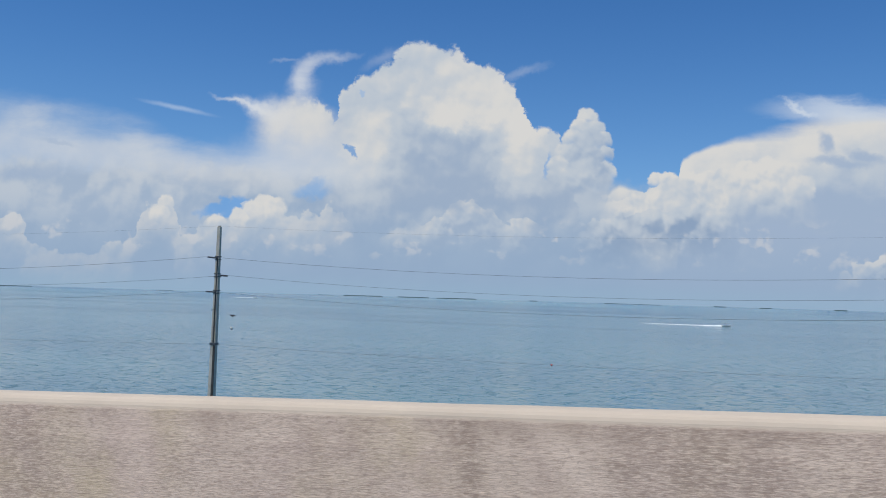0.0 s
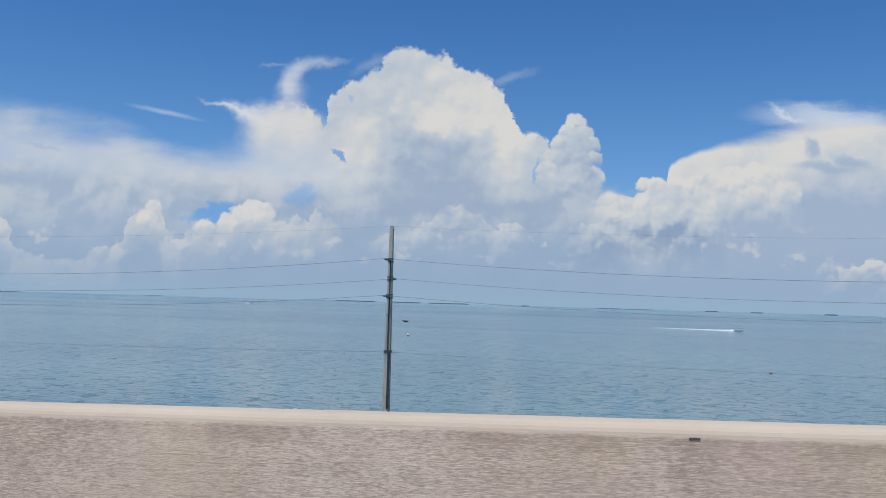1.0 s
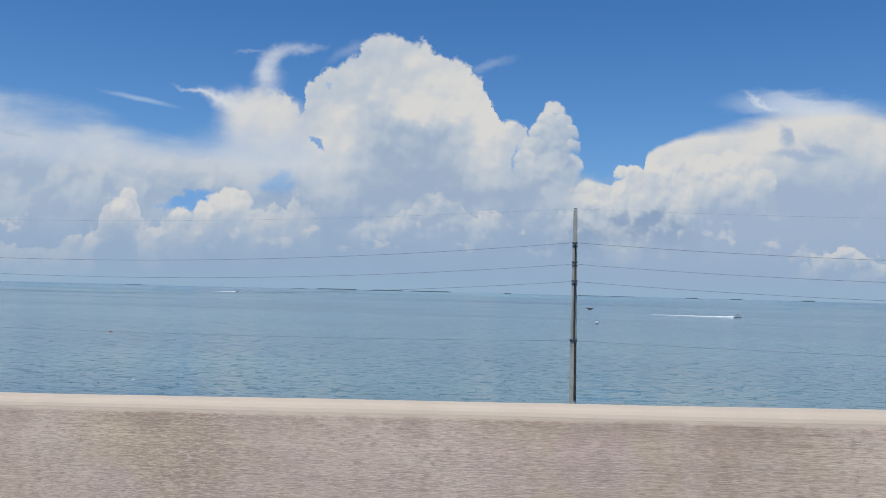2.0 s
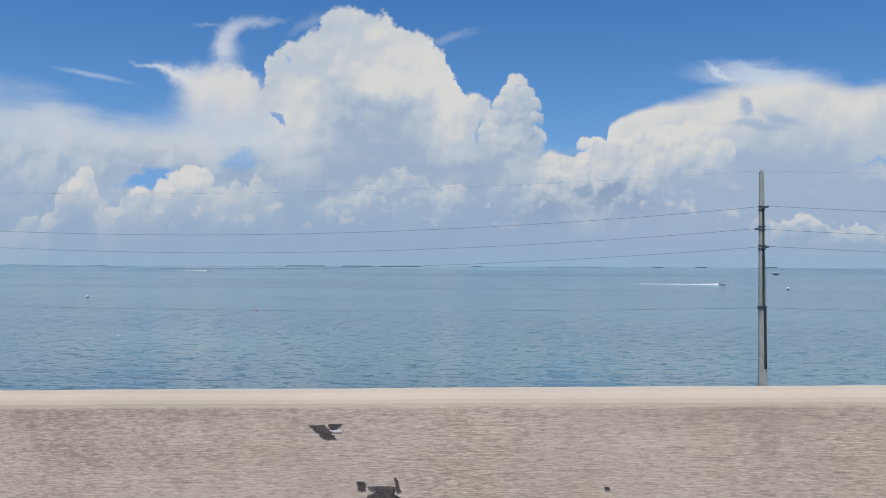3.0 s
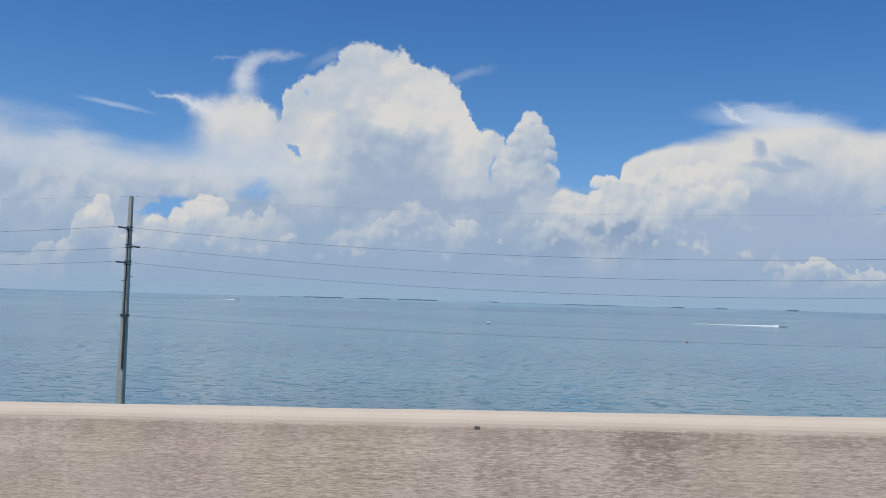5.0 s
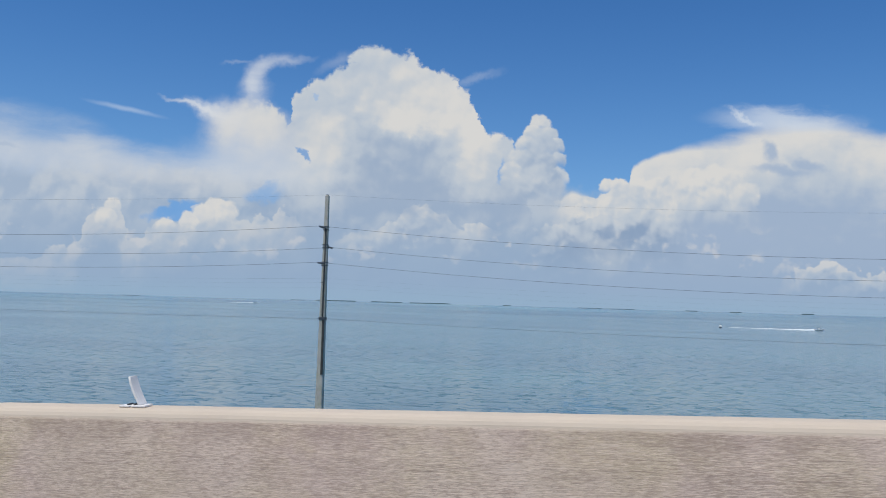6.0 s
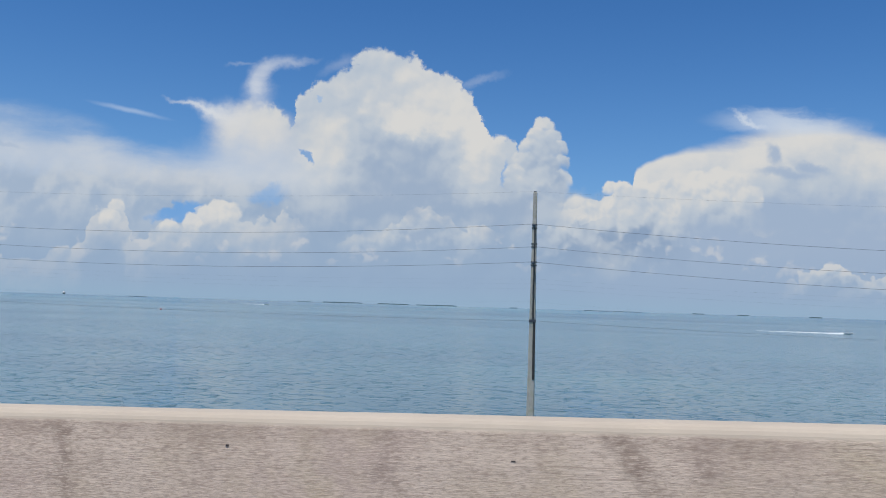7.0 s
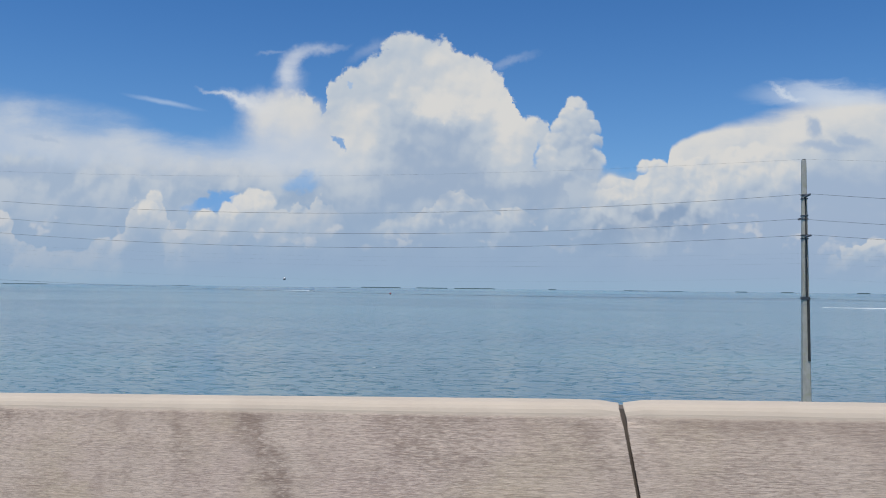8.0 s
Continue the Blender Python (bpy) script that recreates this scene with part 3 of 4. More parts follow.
def barrier_profile():
    """From the foot of the road face over the rounded top to the foot behind: (y, z) under the top."""
    front = BACK - WIDTH
    pts = [(front - 0.22, -HEIGHT), (front - 0.22, -HEIGHT + 0.07), (front - 0.075, -HEIGHT + 0.255), (front - 0.045, -0.38), (front - 0.018, -0.15)]
    r = 0.045
    for k in range(6):
        a = radians(4 + 86 * k / 5)
        pts.append((front + r - r * math.cos(a), -r + r * math.sin(a)))
    pts.append((BACK - 0.05, 0.0))
    r = 0.016
    for k in range(4):
        a = radians(90 * k / 3)
        pts.append((BACK - r + r * math.sin(a), -r + r * math.cos(a)))
    pts.append((BACK, -0.4))
    pts.append((BACK, -HEIGHT))
    return pts


PROFILE = barrier_profile()


def fine_profile():
    """The same profile with the road face cut into narrow rows, each with its place in the coarse one."""
    rows = []
    for k, ((y0, z0), (y1, z1)) in enumerate(zip(PROFILE, PROFILE[1:])):
        cuts = max(1, round(abs(z1 - z0) / 0.028)) if 2 <= k <= 4 else 1
        rows += [(k + i / cuts, y0 + (y1 - y0) * i / cuts, z0 + (z1 - z0) * i / cuts) for i in range(cuts)]
    return rows + [(len(PROFILE) - 1, *PROFILE[-1])]


FINE_PROFILE = fine_profile()

# Stains on the road face: each runs from one place (along the bridge, depth under the top) to another.
MARKS = []


def mark(x0, d0, x1, d1, width, strength):
    """A soft stain, dark where strength is above nought, washed pale where it is below."""
    MARKS.append((x0, max(d0, 0.035), x1, d1, width, strength))


mark(-1.83, 0.02, -1.73, 0.37, 0.15, -.3)
mark(-2.29, 0.00, -2.23, 0.39, 0.26, .25)
mark(-0.50, -0.02, -0.47, 0.30, 0.08, .45)
mark(-0.58, 0.03, -0.55, 0.09, 0.10, .3)
mark(-0.27, 0.02, -0.05, 0.27, 0.11, -.5)
mark(0.29, 0.03, 0.28, 0.22, 0.52, .3)
mark(-12.76, 0.01, -12.69, 0.38, 0.13, .45)
mark(-12.42, 0.00, -12.37, 0.27, 0.13, .4)
mark(-12.22, 0.17, -12.17, 0.35, 0.14, -.4)
mark(-12.60, 0.02, -12.54, 0.37, 0.10, -.25)
mark(-23.22, 0.01, -23.20, 0.16, 0.48, .22)
mark(-22.69, 0.02, -22.63, 0.30, 0.27, -.2)
mark(-20.97, 0.05, -20.94, 0.22, 0.10, .35)
mark(-54.40, 0.10, -54.39, 0.13, 0.05, .5)
mark(-54.27, 0.21, -54.15, 0.30, 0.07, .5)
mark(-54.12, 0.24, -54.10, 0.30, 0.06, .35)
mark(-53.91, 0.20, -53.88, 0.27, 0.09, .4)
mark(-53.75, 0.24, -53.72, 0.31, 0.08, .3)
mark(-52.78, 0.04, -52.76, 0.30, 0.16, .35)
mark(-54.03, 0.30, -54.00, 0.35, 0.12, -.45)
mark(-53.01, 0.23, -52.99, 0.31, 0.10, -.35)
mark(-53.33, 0.05, -53.31, 0.12, 0.11, .3)
mark(-52.12, 0.20, -52.12, 0.23, 0.06, .3)
mark(-54.72, 0.14, -54.71, 0.18, 0.13, .3)
mark(-64.82, 0.01, -64.78, 0.16, 0.54, .25)
mark(-64.53, -0.01, -64.52, 0.10, 0.01, .4)
mark(-62.79, 0.07, -62.78, 0.13, 0.11, .2)
mark(-74.52, 0.00, -74.45, 0.15, 0.25, .35)
mark(-74.67, 0.05, -74.56, 0.28, 0.07, -.3)
mark(-75.33, 0.01, -75.31, 0.05, 0.20, .4)
mark(-73.27, 0.01, -73.25, 0.09, 0.49, .2)
mark(-85.51, -0.01, -85.50, 0.22, 0.74, .2)
mark(-84.35, 0.04, -84.24, 0.27, 0.12, -.45)
mark(-84.22, 0.01, -84.16, 0.14, 0.10, .35)
mark(-83.71, 0.00, -83.71, 0.23, 0.06, .35)
mark(-95.79, 0.01, -95.74, 0.24, 0.06, .5)
mark(-95.33, -0.00, -95.31, 0.08, 0.24, .35)
mark(-94.83, 0.01, -94.80, 0.23, 0.06, .5)
mark(-96.53, 0.03, -96.51, 0.07, 0.12, .3)
mark(-105.82, 0.02, -105.78, 0.26, 0.07, .3)
mark(-105.31, 0.06, -105.30, 0.16, 0.16, .55)
mark(-105.17, 0.02, -105.17, 0.07, 0.35, .35)
mark(-104.76, 0.00, -104.75, 0.05, 0.12, .3)
mark(-106.45, 0.02, -106.43, 0.13, 0.12, -.3)
mark(-139.23, -0.00, -139.20, 0.13, 0.45, .33)
mark(-138.69, -0.01, -138.59, 0.27, 0.12, .5)
mark(-138.90, -0.00, -138.87, 0.18, 0.13, -.4)
mark(-138.47, -0.00, -138.45, 0.20, 0.18, -.35)
mark(-137.46, -0.01, -137.44, 0.09, 0.07, .4)
mark(-137.33, 0.01, -137.32, 0.20, 0.16, -.35)
mark(-137.10, -0.02, -137.07, 0.17, 0.08, .45)
mark(-150.35, 0.00, -150.26, 0.28, 0.07, .6)
mark(-149.09, -0.02, -149.05, 0.23, 0.12, .25)
mark(-148.32, -0.02, -148.16, 0.23, 0.08, .5)
mark(-148.40, -0.01, -148.28, 0.24, 0.07, -.35)
mark(-148.10, -0.01, -148.08, 0.19, 0.09, -.3)
mark(-148.00, 0.08, -148.00, 0.13, 0.05, .5)
mark(-161.05, -0.01, -160.98, 0.30, 0.46, .25)
mark(-160.58, -0.02, -160.54, 0.12, 0.15, -.4)
mark(-159.89, -0.04, -159.88, 0.10, 0.58, .3)
mark(-159.90, 0.09, -159.88, 0.25, 0.12, .3)
mark(-158.86, 0.00, -158.84, 0.13, 0.38, .4)
mark(-159.30, -0.03, -159.28, 0.21, 0.16, -.4)
mark(-171.75, 0.02, -171.71, 0.18, 0.07, .3)
mark(-171.50, 0.00, -171.33, 0.31, 0.10, .55)
mark(-171.12, -0.01, -171.06, 0.16, 0.09, -.4)
mark(-170.84, 0.01, -170.81, 0.15, 0.35, .3)
mark(-172.46, 0.00, -172.44, 0.07, 0.07, .4)
mark(-170.37, 0.04, -170.36, 0.14, 0.10, .25)
mark(-169.80, -0.02, -169.79, 0.03, 0.06, .3)
mark(-170.19, -0.04, -170.15, 0.02, 0.05, .3)


def grime_at(x, d):
    """How dirty (above nought) or washed out (below) the barrier is at a place."""
    total = 0.0
    wob = noise.noise(Vector((x * 7.0, d * 5.0, 2.0))) * 0.35 + noise.noise(Vector((x * 19.0, d * 16.0, 5.0))) * 0.35
    for x0, d0, x1, d1, width, strength in NEAR_MARKS.get(math.floor(x), ()):
        t = (d - d0) / max(d1 - d0, 0.02)
        side = abs(x - (x0 + (x1 - x0) * min(max(t, 0.0), 1.3))) / (width * 0.5) + wob
        past = max(0.0, d0 - d, (d - d1) * 0.8) / 0.045 + wob * 0.5
        a = min(max(1.45 - side, 0.0), 0.9) / 0.9 * min(max(1.3 - past, 0.0), 1.0)
        total += strength * a * a * (3 - 2 * a)
    return min(max(total, -1.0), 1.0)


NEAR_MARKS = {}
for mk in MARKS:
    reach = mk[4] + 0.3
    for cell in range(math.floor(min(mk[0], mk[2]) - reach), math.floor(max(mk[0], mk[2]) + reach) + 1):
        NEAR_MARKS.setdefault(cell, []).append(mk)


def barrier_section(x0, x1, rough0, rough1):
    """One cast length from x0 down to x1; its ends may be chipped."""
    bm = bmesh.new()
    count = max(4, round((x0 - x1) / 0.06))
    rings = []
    for i in range(count + 1):
        t = i / count
        ring = []
        for k, y, z in FINE_PROFILE:
            x = x0 + (x1 - x0) * t + LEAN * -(z + 0.1) * 0.9
            g = Vector((x * 2.3, k * 0.37, 1.7))
            wear = noise.noise(g) * 0.0016 + noise.noise(g * 6.0) * 0.0009
            end = min(i, count - i)
            chip = (rough0 if i < count - i else rough1) * max(0.0, 1 - end / 2) * (0.35 + abs(noise.noise(Vector((x0, k * 0.9, 3.1)))))
            inward = 0.012 * chip if 5 <= k <= 15 else 0.004 * chip
            ease_off = (0.017 if (rough0 if i < count - i else rough1) >= 1.0 else 0.007) * max(0.0, 1 - end) if 5 <= k <= 15 else 0.0
            ring.append((x + (inward if i > count / 2 else -inward), y + (wear if k < 11 else 0.0) + (inward if k < 9 else 0.0), rail_z(x) + z + (wear if 5 <= k <= 14 else 0) - (inward if 8 < k < 14 else 0) - ease_off))
        rings.append(ring)
    return loft(bm, rings)


JOINTS = {-3: 35.34, -2: 21.62, -1: 7.9, 0: -5.78, 1: -19.415, 2: -33.15, 3: -46.87, 4: -60.59, 5: -74.25, 6: -87.82, 7: -101.56, 8: -115.45, 9: -129.17, 10: -143.03, 11: -156.67, 12: -170.235, 13: -184.1, 14: -197.8, 15: -211.5, 16: -225.2}
OPEN = {-2: 0.05, 1: 0.155, 4: 0.038, 7: 0.036, 10: 0.034, 13: 0.04, 16: 0.04}
keys = sorted(JOINTS)
for k0, k1 in zip(keys, keys[1:]):
    g0, g1 = OPEN.get(k0, 0.009) / 2, OPEN.get(k1, 0.009) / 2
    x0, x1 = JOINTS[k0] - g0, JOINTS[k1] + g1
    section = tagged(empty("barrier_section", (x0 + x1) / 2, BACK, rail_z((x0 + x1) / 2) - HEIGHT), "weathered pale concrete barrier section with dark stains", "barrier", "barrier sections")
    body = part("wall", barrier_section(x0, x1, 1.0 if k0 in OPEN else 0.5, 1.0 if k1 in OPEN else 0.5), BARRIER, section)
    body.location = -section.location
    dirt = body.data.attributes.new("grime", "FLOAT", "POINT")
    dirt.data.foreach_set("value", [grime_at(v.co.x, rail_z(v.co.x) - v.co.z) if v.co.y < BACK - 0.03 else 0.0 for v in body.data.vertices])
    if k1 not in OPEN or k1 in (4, 10):
        bm = bmesh.new()
        half = OPEN.get(k1, 0.009) / 2 + 0.006
        inset = 0.016 if k1 not in OPEN else 0.07
        xm = JOINTS[k1]
        rings = []
        for y, z in ((BACK - WIDTH + inset - 0.03, -HEIGHT + 0.02), (BACK - WIDTH + inset, -0.3), (BACK - WIDTH + inset + 0.012, -inset), (BACK - 0.02, -inset), (BACK - 0.02, -HEIGHT + 0.02)):
            s = LEAN * -(z + 0.1) * 0.9
            rings.append((xm + s, y, rail_z(xm) + z))
        a = [bm.verts.new((x + half, y, z)) for x, y, z in rings]
        b = [bm.verts.new((x - half, y, z)) for x, y, z in rings]
        for i in range(len(a)):
            j = (i + 1) % len(a)
            bm.faces.new((a[i], a[j], b[j], b[i]))
        bm.faces.new(a)
        bm.faces.new(b[::-1])
        strip = part("joint_filler", bm, FILLER, section, "dark joint filler")
        strip.location = -section.location

# ---------------------------------------------------------------- marks on the barrier


FACE = [(y, z) for y, z in PROFILE[:13]][::-1]


def on_barrier(x, d):
    """A place on the top and road face of the barrier: d runs down from the top's back edge."""
    pts = [(BACK - 0.016, 0.0)] + FACE[1:]
    for (y0, z0), (y1, z1) in zip(pts, pts[1:]):
        step = math.hypot(y1 - y0, z1 - z0)
        if d <= step:
            t = d / step
            y, z = y0 + (y1 - y0) * t, z0 + (z1 - z0) * t
            out = Vector((0, (z1 - z0) / step, -(y1 - y0) / step))
            break
        d -= step
    x = x + LEAN * -(z + 0.1) * 0.9
    return Vector((x, y, rail_z(x) + z)) + out * 0.0026


def stain(name, mt, x, d0, d1, width, parent, ragged=0.3, seed=1.0, taper=None, label=""):
    """A thin ragged skin of paint, mortar or painted shade that follows the barrier's face."""
    bm = bmesh.new()
    rows = max(8, round((d1 - d0) / 0.012))
    cols = 14
    grid = []
    for i in range(rows + 1):
        t = i / rows
        wl = wr = width / 2
        if taper:
            wl, wr = (width / 2 * q for q in taper(t))
        wl += ragged * width * 0.5 * noise.noise(Vector((seed, t * 9, 0.0))) + ragged * width * 0.2 * noise.noise(Vector((seed, t * 31, 4.0)))
        wr += ragged * width * 0.5 * noise.noise(Vector((seed, t * 8, 9.0))) + ragged * width * 0.2 * noise.noise(Vector((seed, t * 27, 6.0)))
        wl, wr = max(wl, 0.002), max(wr, 0.002)
        row = []
        for j in range(cols + 1):
            q = j / cols
            dd = d0 + (d1 - d0) * t + ragged * 0.3 * (d1 - d0) * noise.noise(Vector((q * 5.0, seed, 2.0))) * t
            row.append(bm.verts.new(on_barrier(x - wl + (wl + wr) * q, max(dd, 0.004))))
        grid.append(row)
    for r0, r1 in zip(grid, grid[1:]):
        for j in range(cols):
            bm.faces.new((r0[j], r0[j + 1], r1[j + 1], r1[j]))
    # its thickness, down into the wall
    for f in bm.faces:
        f.smooth = True
    rim = [e for e in bm.edges if e.is_boundary]
    for e in rim:
        e.smooth = False
    made = bmesh.ops.extrude_edge_only(bm, edges=rim)["geom"]
    middle = sum((v.co for v in bm.verts), Vector()) / len(bm.verts)
    for v in made:
        if isinstance(v, bmesh.types.BMVert):
            out = Vector((v.co.x - middle.x, 0.0, v.co.z - middle.z)).normalized() * min(0.009, width * 0.08)
            v.co += out + Vector((0.0, 0.006, 0.0))
    ob = part(name, bm, mt, parent, label)
    ob.location = -parent.location
    return ob


def section_at(x):
    sections = [o for o in scene.objects if o.name.startswith("barrier_section")]
    return min(sections, key=lambda o: abs(o.location.x - x))


home = section_at(-151.9)
def patch_sides(t):
    left = 0.96 - 0.10 * t if t < 0.3 else 0.93 - 0.75 * (t - 0.3)
    reach = 1.26 - 0.1 * t if t < 0.3 else (1.23 - 0.55 * (t - 0.3) / 0.6 if t < 0.9 else 0.68 - 2.6 * (t - 0.9))
    return left, reach


stain("mortar_patch", PATCH, -151.88, 0.012, 0.352, 0.90, home, 0.05, 3.3, patch_sides, "smooth brown repair mortar")
stain("mortar_patch", PATCH, -152.40, 0.09, 0.168, 0.06, home, 0.4, 5.1, lambda t: (1.0 - 1.1 * t, 1.0 - 0.1 * t))
home = section_at(-63.8)
# hollows as flat dark skins for their shade, with one pale highlight strip
stain("spall", HOLLOW_SHADE, -64.035, 0.186, 0.224, 0.078, home, 0.35, 8.2, lambda t: (1.0 - 1.1 * t, 0.2 + 0.75 * t), "dark skin painted as the shade of a broken hollow")
stain("spall", HOLLOW_SHADE, -63.995, 0.182, 0.198, 0.042, home, 0.35, 4.2, lambda t: (1.0 - 0.4 * t, 1.0 - 1.2 * t))
stain("spall", PAINT_AND_HIGHLIGHT, -64.0, 0.199, 0.205, 0.04, home, 0.3, 14.2, lambda t: (1.0 - t, 1.0), "pale highlight painted along a broken edge")
stain("spall", HOLLOW_SHADE, -63.885, 0.366, 0.47, 0.12, home, 0.75, 9.4, lambda t: (0.45 + t * 0.8, 0.7 + t * 0.2))
stain("spall", HOLLOW_SHADE, -63.835, 0.335, 0.375, 0.012, home, 0.5, 19.4, lambda t: (0.6 - 0.9 * t, 0.5 + t * 1.1))
stain("spall", HOLLOW_SHADE, -63.94, 0.348, 0.372, 0.024, home, 0.6, 29.4)
stain("spall", HOLLOW_SHADE, -63.23, 0.354, 0.362, 0.012, home, 0.5, 6.4)
for x, d, wide in ((-105.84, 0.130, 0.016), (-148.64, 0.224, 0.012), (-149.66, 0.202, 0.012), (-20.93, 0.132, 0.03)):
    stain("spall", HOLLOW_SHADE, x, d, d + 0.005, wide, section_at(x), 0.5, x)
home = section_at(-85.0)
stain("paint_run", PAINT_AND_HIGHLIGHT, -85.0, 0.13, 0.72, 0.024, home, 0.35, 12.4, lambda t: (0.7 + 0.7 * t, 0.7 + 0.7 * t), "white paint run")

# ---------------------------------------------------------------- delineators on the barrier


def delineator():
    top = empty("delineator")
    bm = block(bmesh.new(), -0.005, 0.068, -0.04, 0.04, 0.0, 0.011, 0.003)
    part("base_plate", bm, PLASTIC, top)
    bm = block(bmesh.new(), -0.068, -0.012, -0.036, 0.036, 0.0, 0.009, 0.003)
    part("base_plate", bm, PLASTIC, top)
    bm = block(bmesh.new(), -0.046, -0.034, -0.03, 0.03, 0.007, 0.021, 0.003)
    part("clip", bm, BLACK, top, "black rubber clip")
    bm = block(bmesh.new(), 0.004, 0.016, -0.032, 0.032, 0.008, 0.024, 0.003)
    part("clip", bm, BLACK, top)
    bm = bmesh.new()
    rings = []
    for i in range(9):
        t = i / 8
        z = 0.010 + 0.112 * t
        x = 0.034 - 0.052 * t - 0.006 * math.sin(t * 3.0)
        half = 0.029 if t < 0.97 else 0.025
        rings.append([(x - 0.005, -half, z), (x + 0.005, -half, z), (x + 0.005, half, z), (x - 0.005, half, z)])
    part("blade", loft(bm, rings), PLASTIC, top, "bent white reflector blade")
    for o in top.children:
        o.scale = {"c": (0.55, 0.6, 0.55), "b": (0.78, 0.7, 0.7)}[o.name[0]] if not o.name.startswith("blade") else (0.84, 0.84, 0.92)
    return tagged(top, "small white plastic reflector post on the concrete barrier", "delineator", "barrier delineators")


first = delineator()
for i, x in enumerate((-7.43, -31.5, -55.32, -79.61, -104.03, -128.5, -152.96, -177.4)):
    m = pose(x, BACK - 0.066, rail_z(x) + 0.001, 0, -math.degrees(DOWN), 0)
    if i:
        copy_thing(first, m)
    else:
        first.matrix_basis = m

# ---------------------------------------------------------------- power line
LINE = 76.3


def utility_pole(top_z, arms, low_z):
    pole = empty("utility_pole", 0, 0, 0)

    def half(z):
        return 0.19 + 0.0084 * (top_z - z)

    def ring(z, grow=0.0, cut=0.22):
        h = half(z) + grow
        c = h * cut
        return [(-h, -h + c, z), (-h + c, -h, z), (h - c, -h, z), (h, -h + c, z), (h, h - c, z), (h - c, h, z), (-h + c, h, z), (-h, h - c, z)]

    part("shaft", loft(bmesh.new(), [ring(z) for z in (-3.0, 4.0, 9.0, 14.0, 19.0, 24.0, top_z - 0.04)] + [ring(top_z, -0.03)]), POLE, pole)
    # dark cable channels up the face
    for z0, z1, u, wd in ((low_z - 5.8, low_z, 0.30, 0.12), (low_z, arms[2] - 0.2, 0.12, 0.075), (arms[2], arms[0], 0.12, 0.06)):
        rings = []
        for k in range(7):
            z = z0 + (z1 - z0) * k / 6
            g = half(z)
            c = g * u * 2
            rings.append([(c - wd, -g - 0.05, z), (c + wd, -g - 0.05, z), (c + wd, -g + 0.02, z), (c - wd, -g + 0.02, z)])
        part("cable_channel", loft(bmesh.new(), rings), CONDUIT, pole, "dark weathered cable channel")
    for k in range(14):
        z = low_z + 0.4 + (arms[2] - low_z - 1.2) * k / 13
        part("climbing_peg", rod(bmesh.new(), (-half(z) * 0.2, -half(z) - 0.16, z), (-half(z) * 0.2, -half(z) + 0.02, z), 0.022, sides=6), STEEL, pole)
    for k, z in enumerate(arms):
        side = -1 if k != 1 else 1
        arm = part("insulator_arm", rod(bmesh.new(), (0, side * half(z) * 0.9, z - 0.05), (0, side * (half(z) + 0.5), z), 0.075, 0.06), STEEL, pole, "steel arm")
        bm = bmesh.new()
        y0 = half(z) + 0.45
        rod(bm, (0, side * y0, z), (0, side * 2.15, z + 0.04), 0.045)
        for q in range(11):
            y = y0 + 0.12 + q * 0.135
            rod(bm, (0, side * y, z), (0, side * (y + 0.05), z), 0.10, 0.055, 12)
        part("insulator", bm, GLAZE, arm, "ribbed grey line-post insulator")
        for dz in (-0.16, 0.16):
            g = half(z) + 0.05
            bm = block(bmesh.new(), -g, g, -g, g, z + dz - 0.06, z + dz + 0.06, 0.02)
            part("clamp_band", bm, STEEL, pole)
    for z, side in ((arms[2] - 1.5, 1), (arms[2] - 2.0, -1), (arms[2] - 2.45, 1)):
        bm = rod(bmesh.new(), (0, side * (half(z) - 0.05), z), (0, side * (half(z) + 0.75), z), 0.05, 0.035)
        part("cable_bracket", bm, STEEL, pole)
    g = half(low_z) + 0.06
    part("cable_band", block(bmesh.new(), -g, g, -g, g, low_z - 0.14, low_z + 0.14, 0.02), STEEL, pole)
    part("cap", block(bmesh.new(), -0.13, 0.13, -0.13, 0.13, top_z - 0.02, top_z + 0.1, 0.03), STEEL, pole)
    return tagged(pole, "tapered square concrete utility pole standing in the sea", "utility pole", "power line poles")


ARMS = (24.30, 22.39, 20.56)
pole_a = utility_pole(27.80, ARMS, 14.83)
POLES = ((-43.29, 76.14, 0.06), (-152.41, 76.45, -0.07), (38.0, 75.9, 0.1), (-247.0, 76.7, 1.0))
for i, (x, y, up) in enumerate(POLES):
    m = pose(x, y, up)
    if i:
        copy_thing(pole_a, m)
    else:
        pole_a.matrix_basis = m


def wire_between(name, p, q, sag, r, label):
    """A hanging cable from p to q."""
    bm = bmesh.new()
    p, q = Vector(p), Vector(q)
    rings = []
    for i in range(33):
        t = i / 32
        c = p.lerp(q, t) - Vector((0, 0, 4 * sag * t * (1 - t)))
        rings.append([c + Vector((0, r * math.cos(a), r * math.sin(a))) for a in (0, 1.0472, 2.0944, 3.1416, 4.1888, 5.236)])
    return tagged(part(name, loft(bm, rings), CABLE, smooth=True), label, "cable", "power line cables")


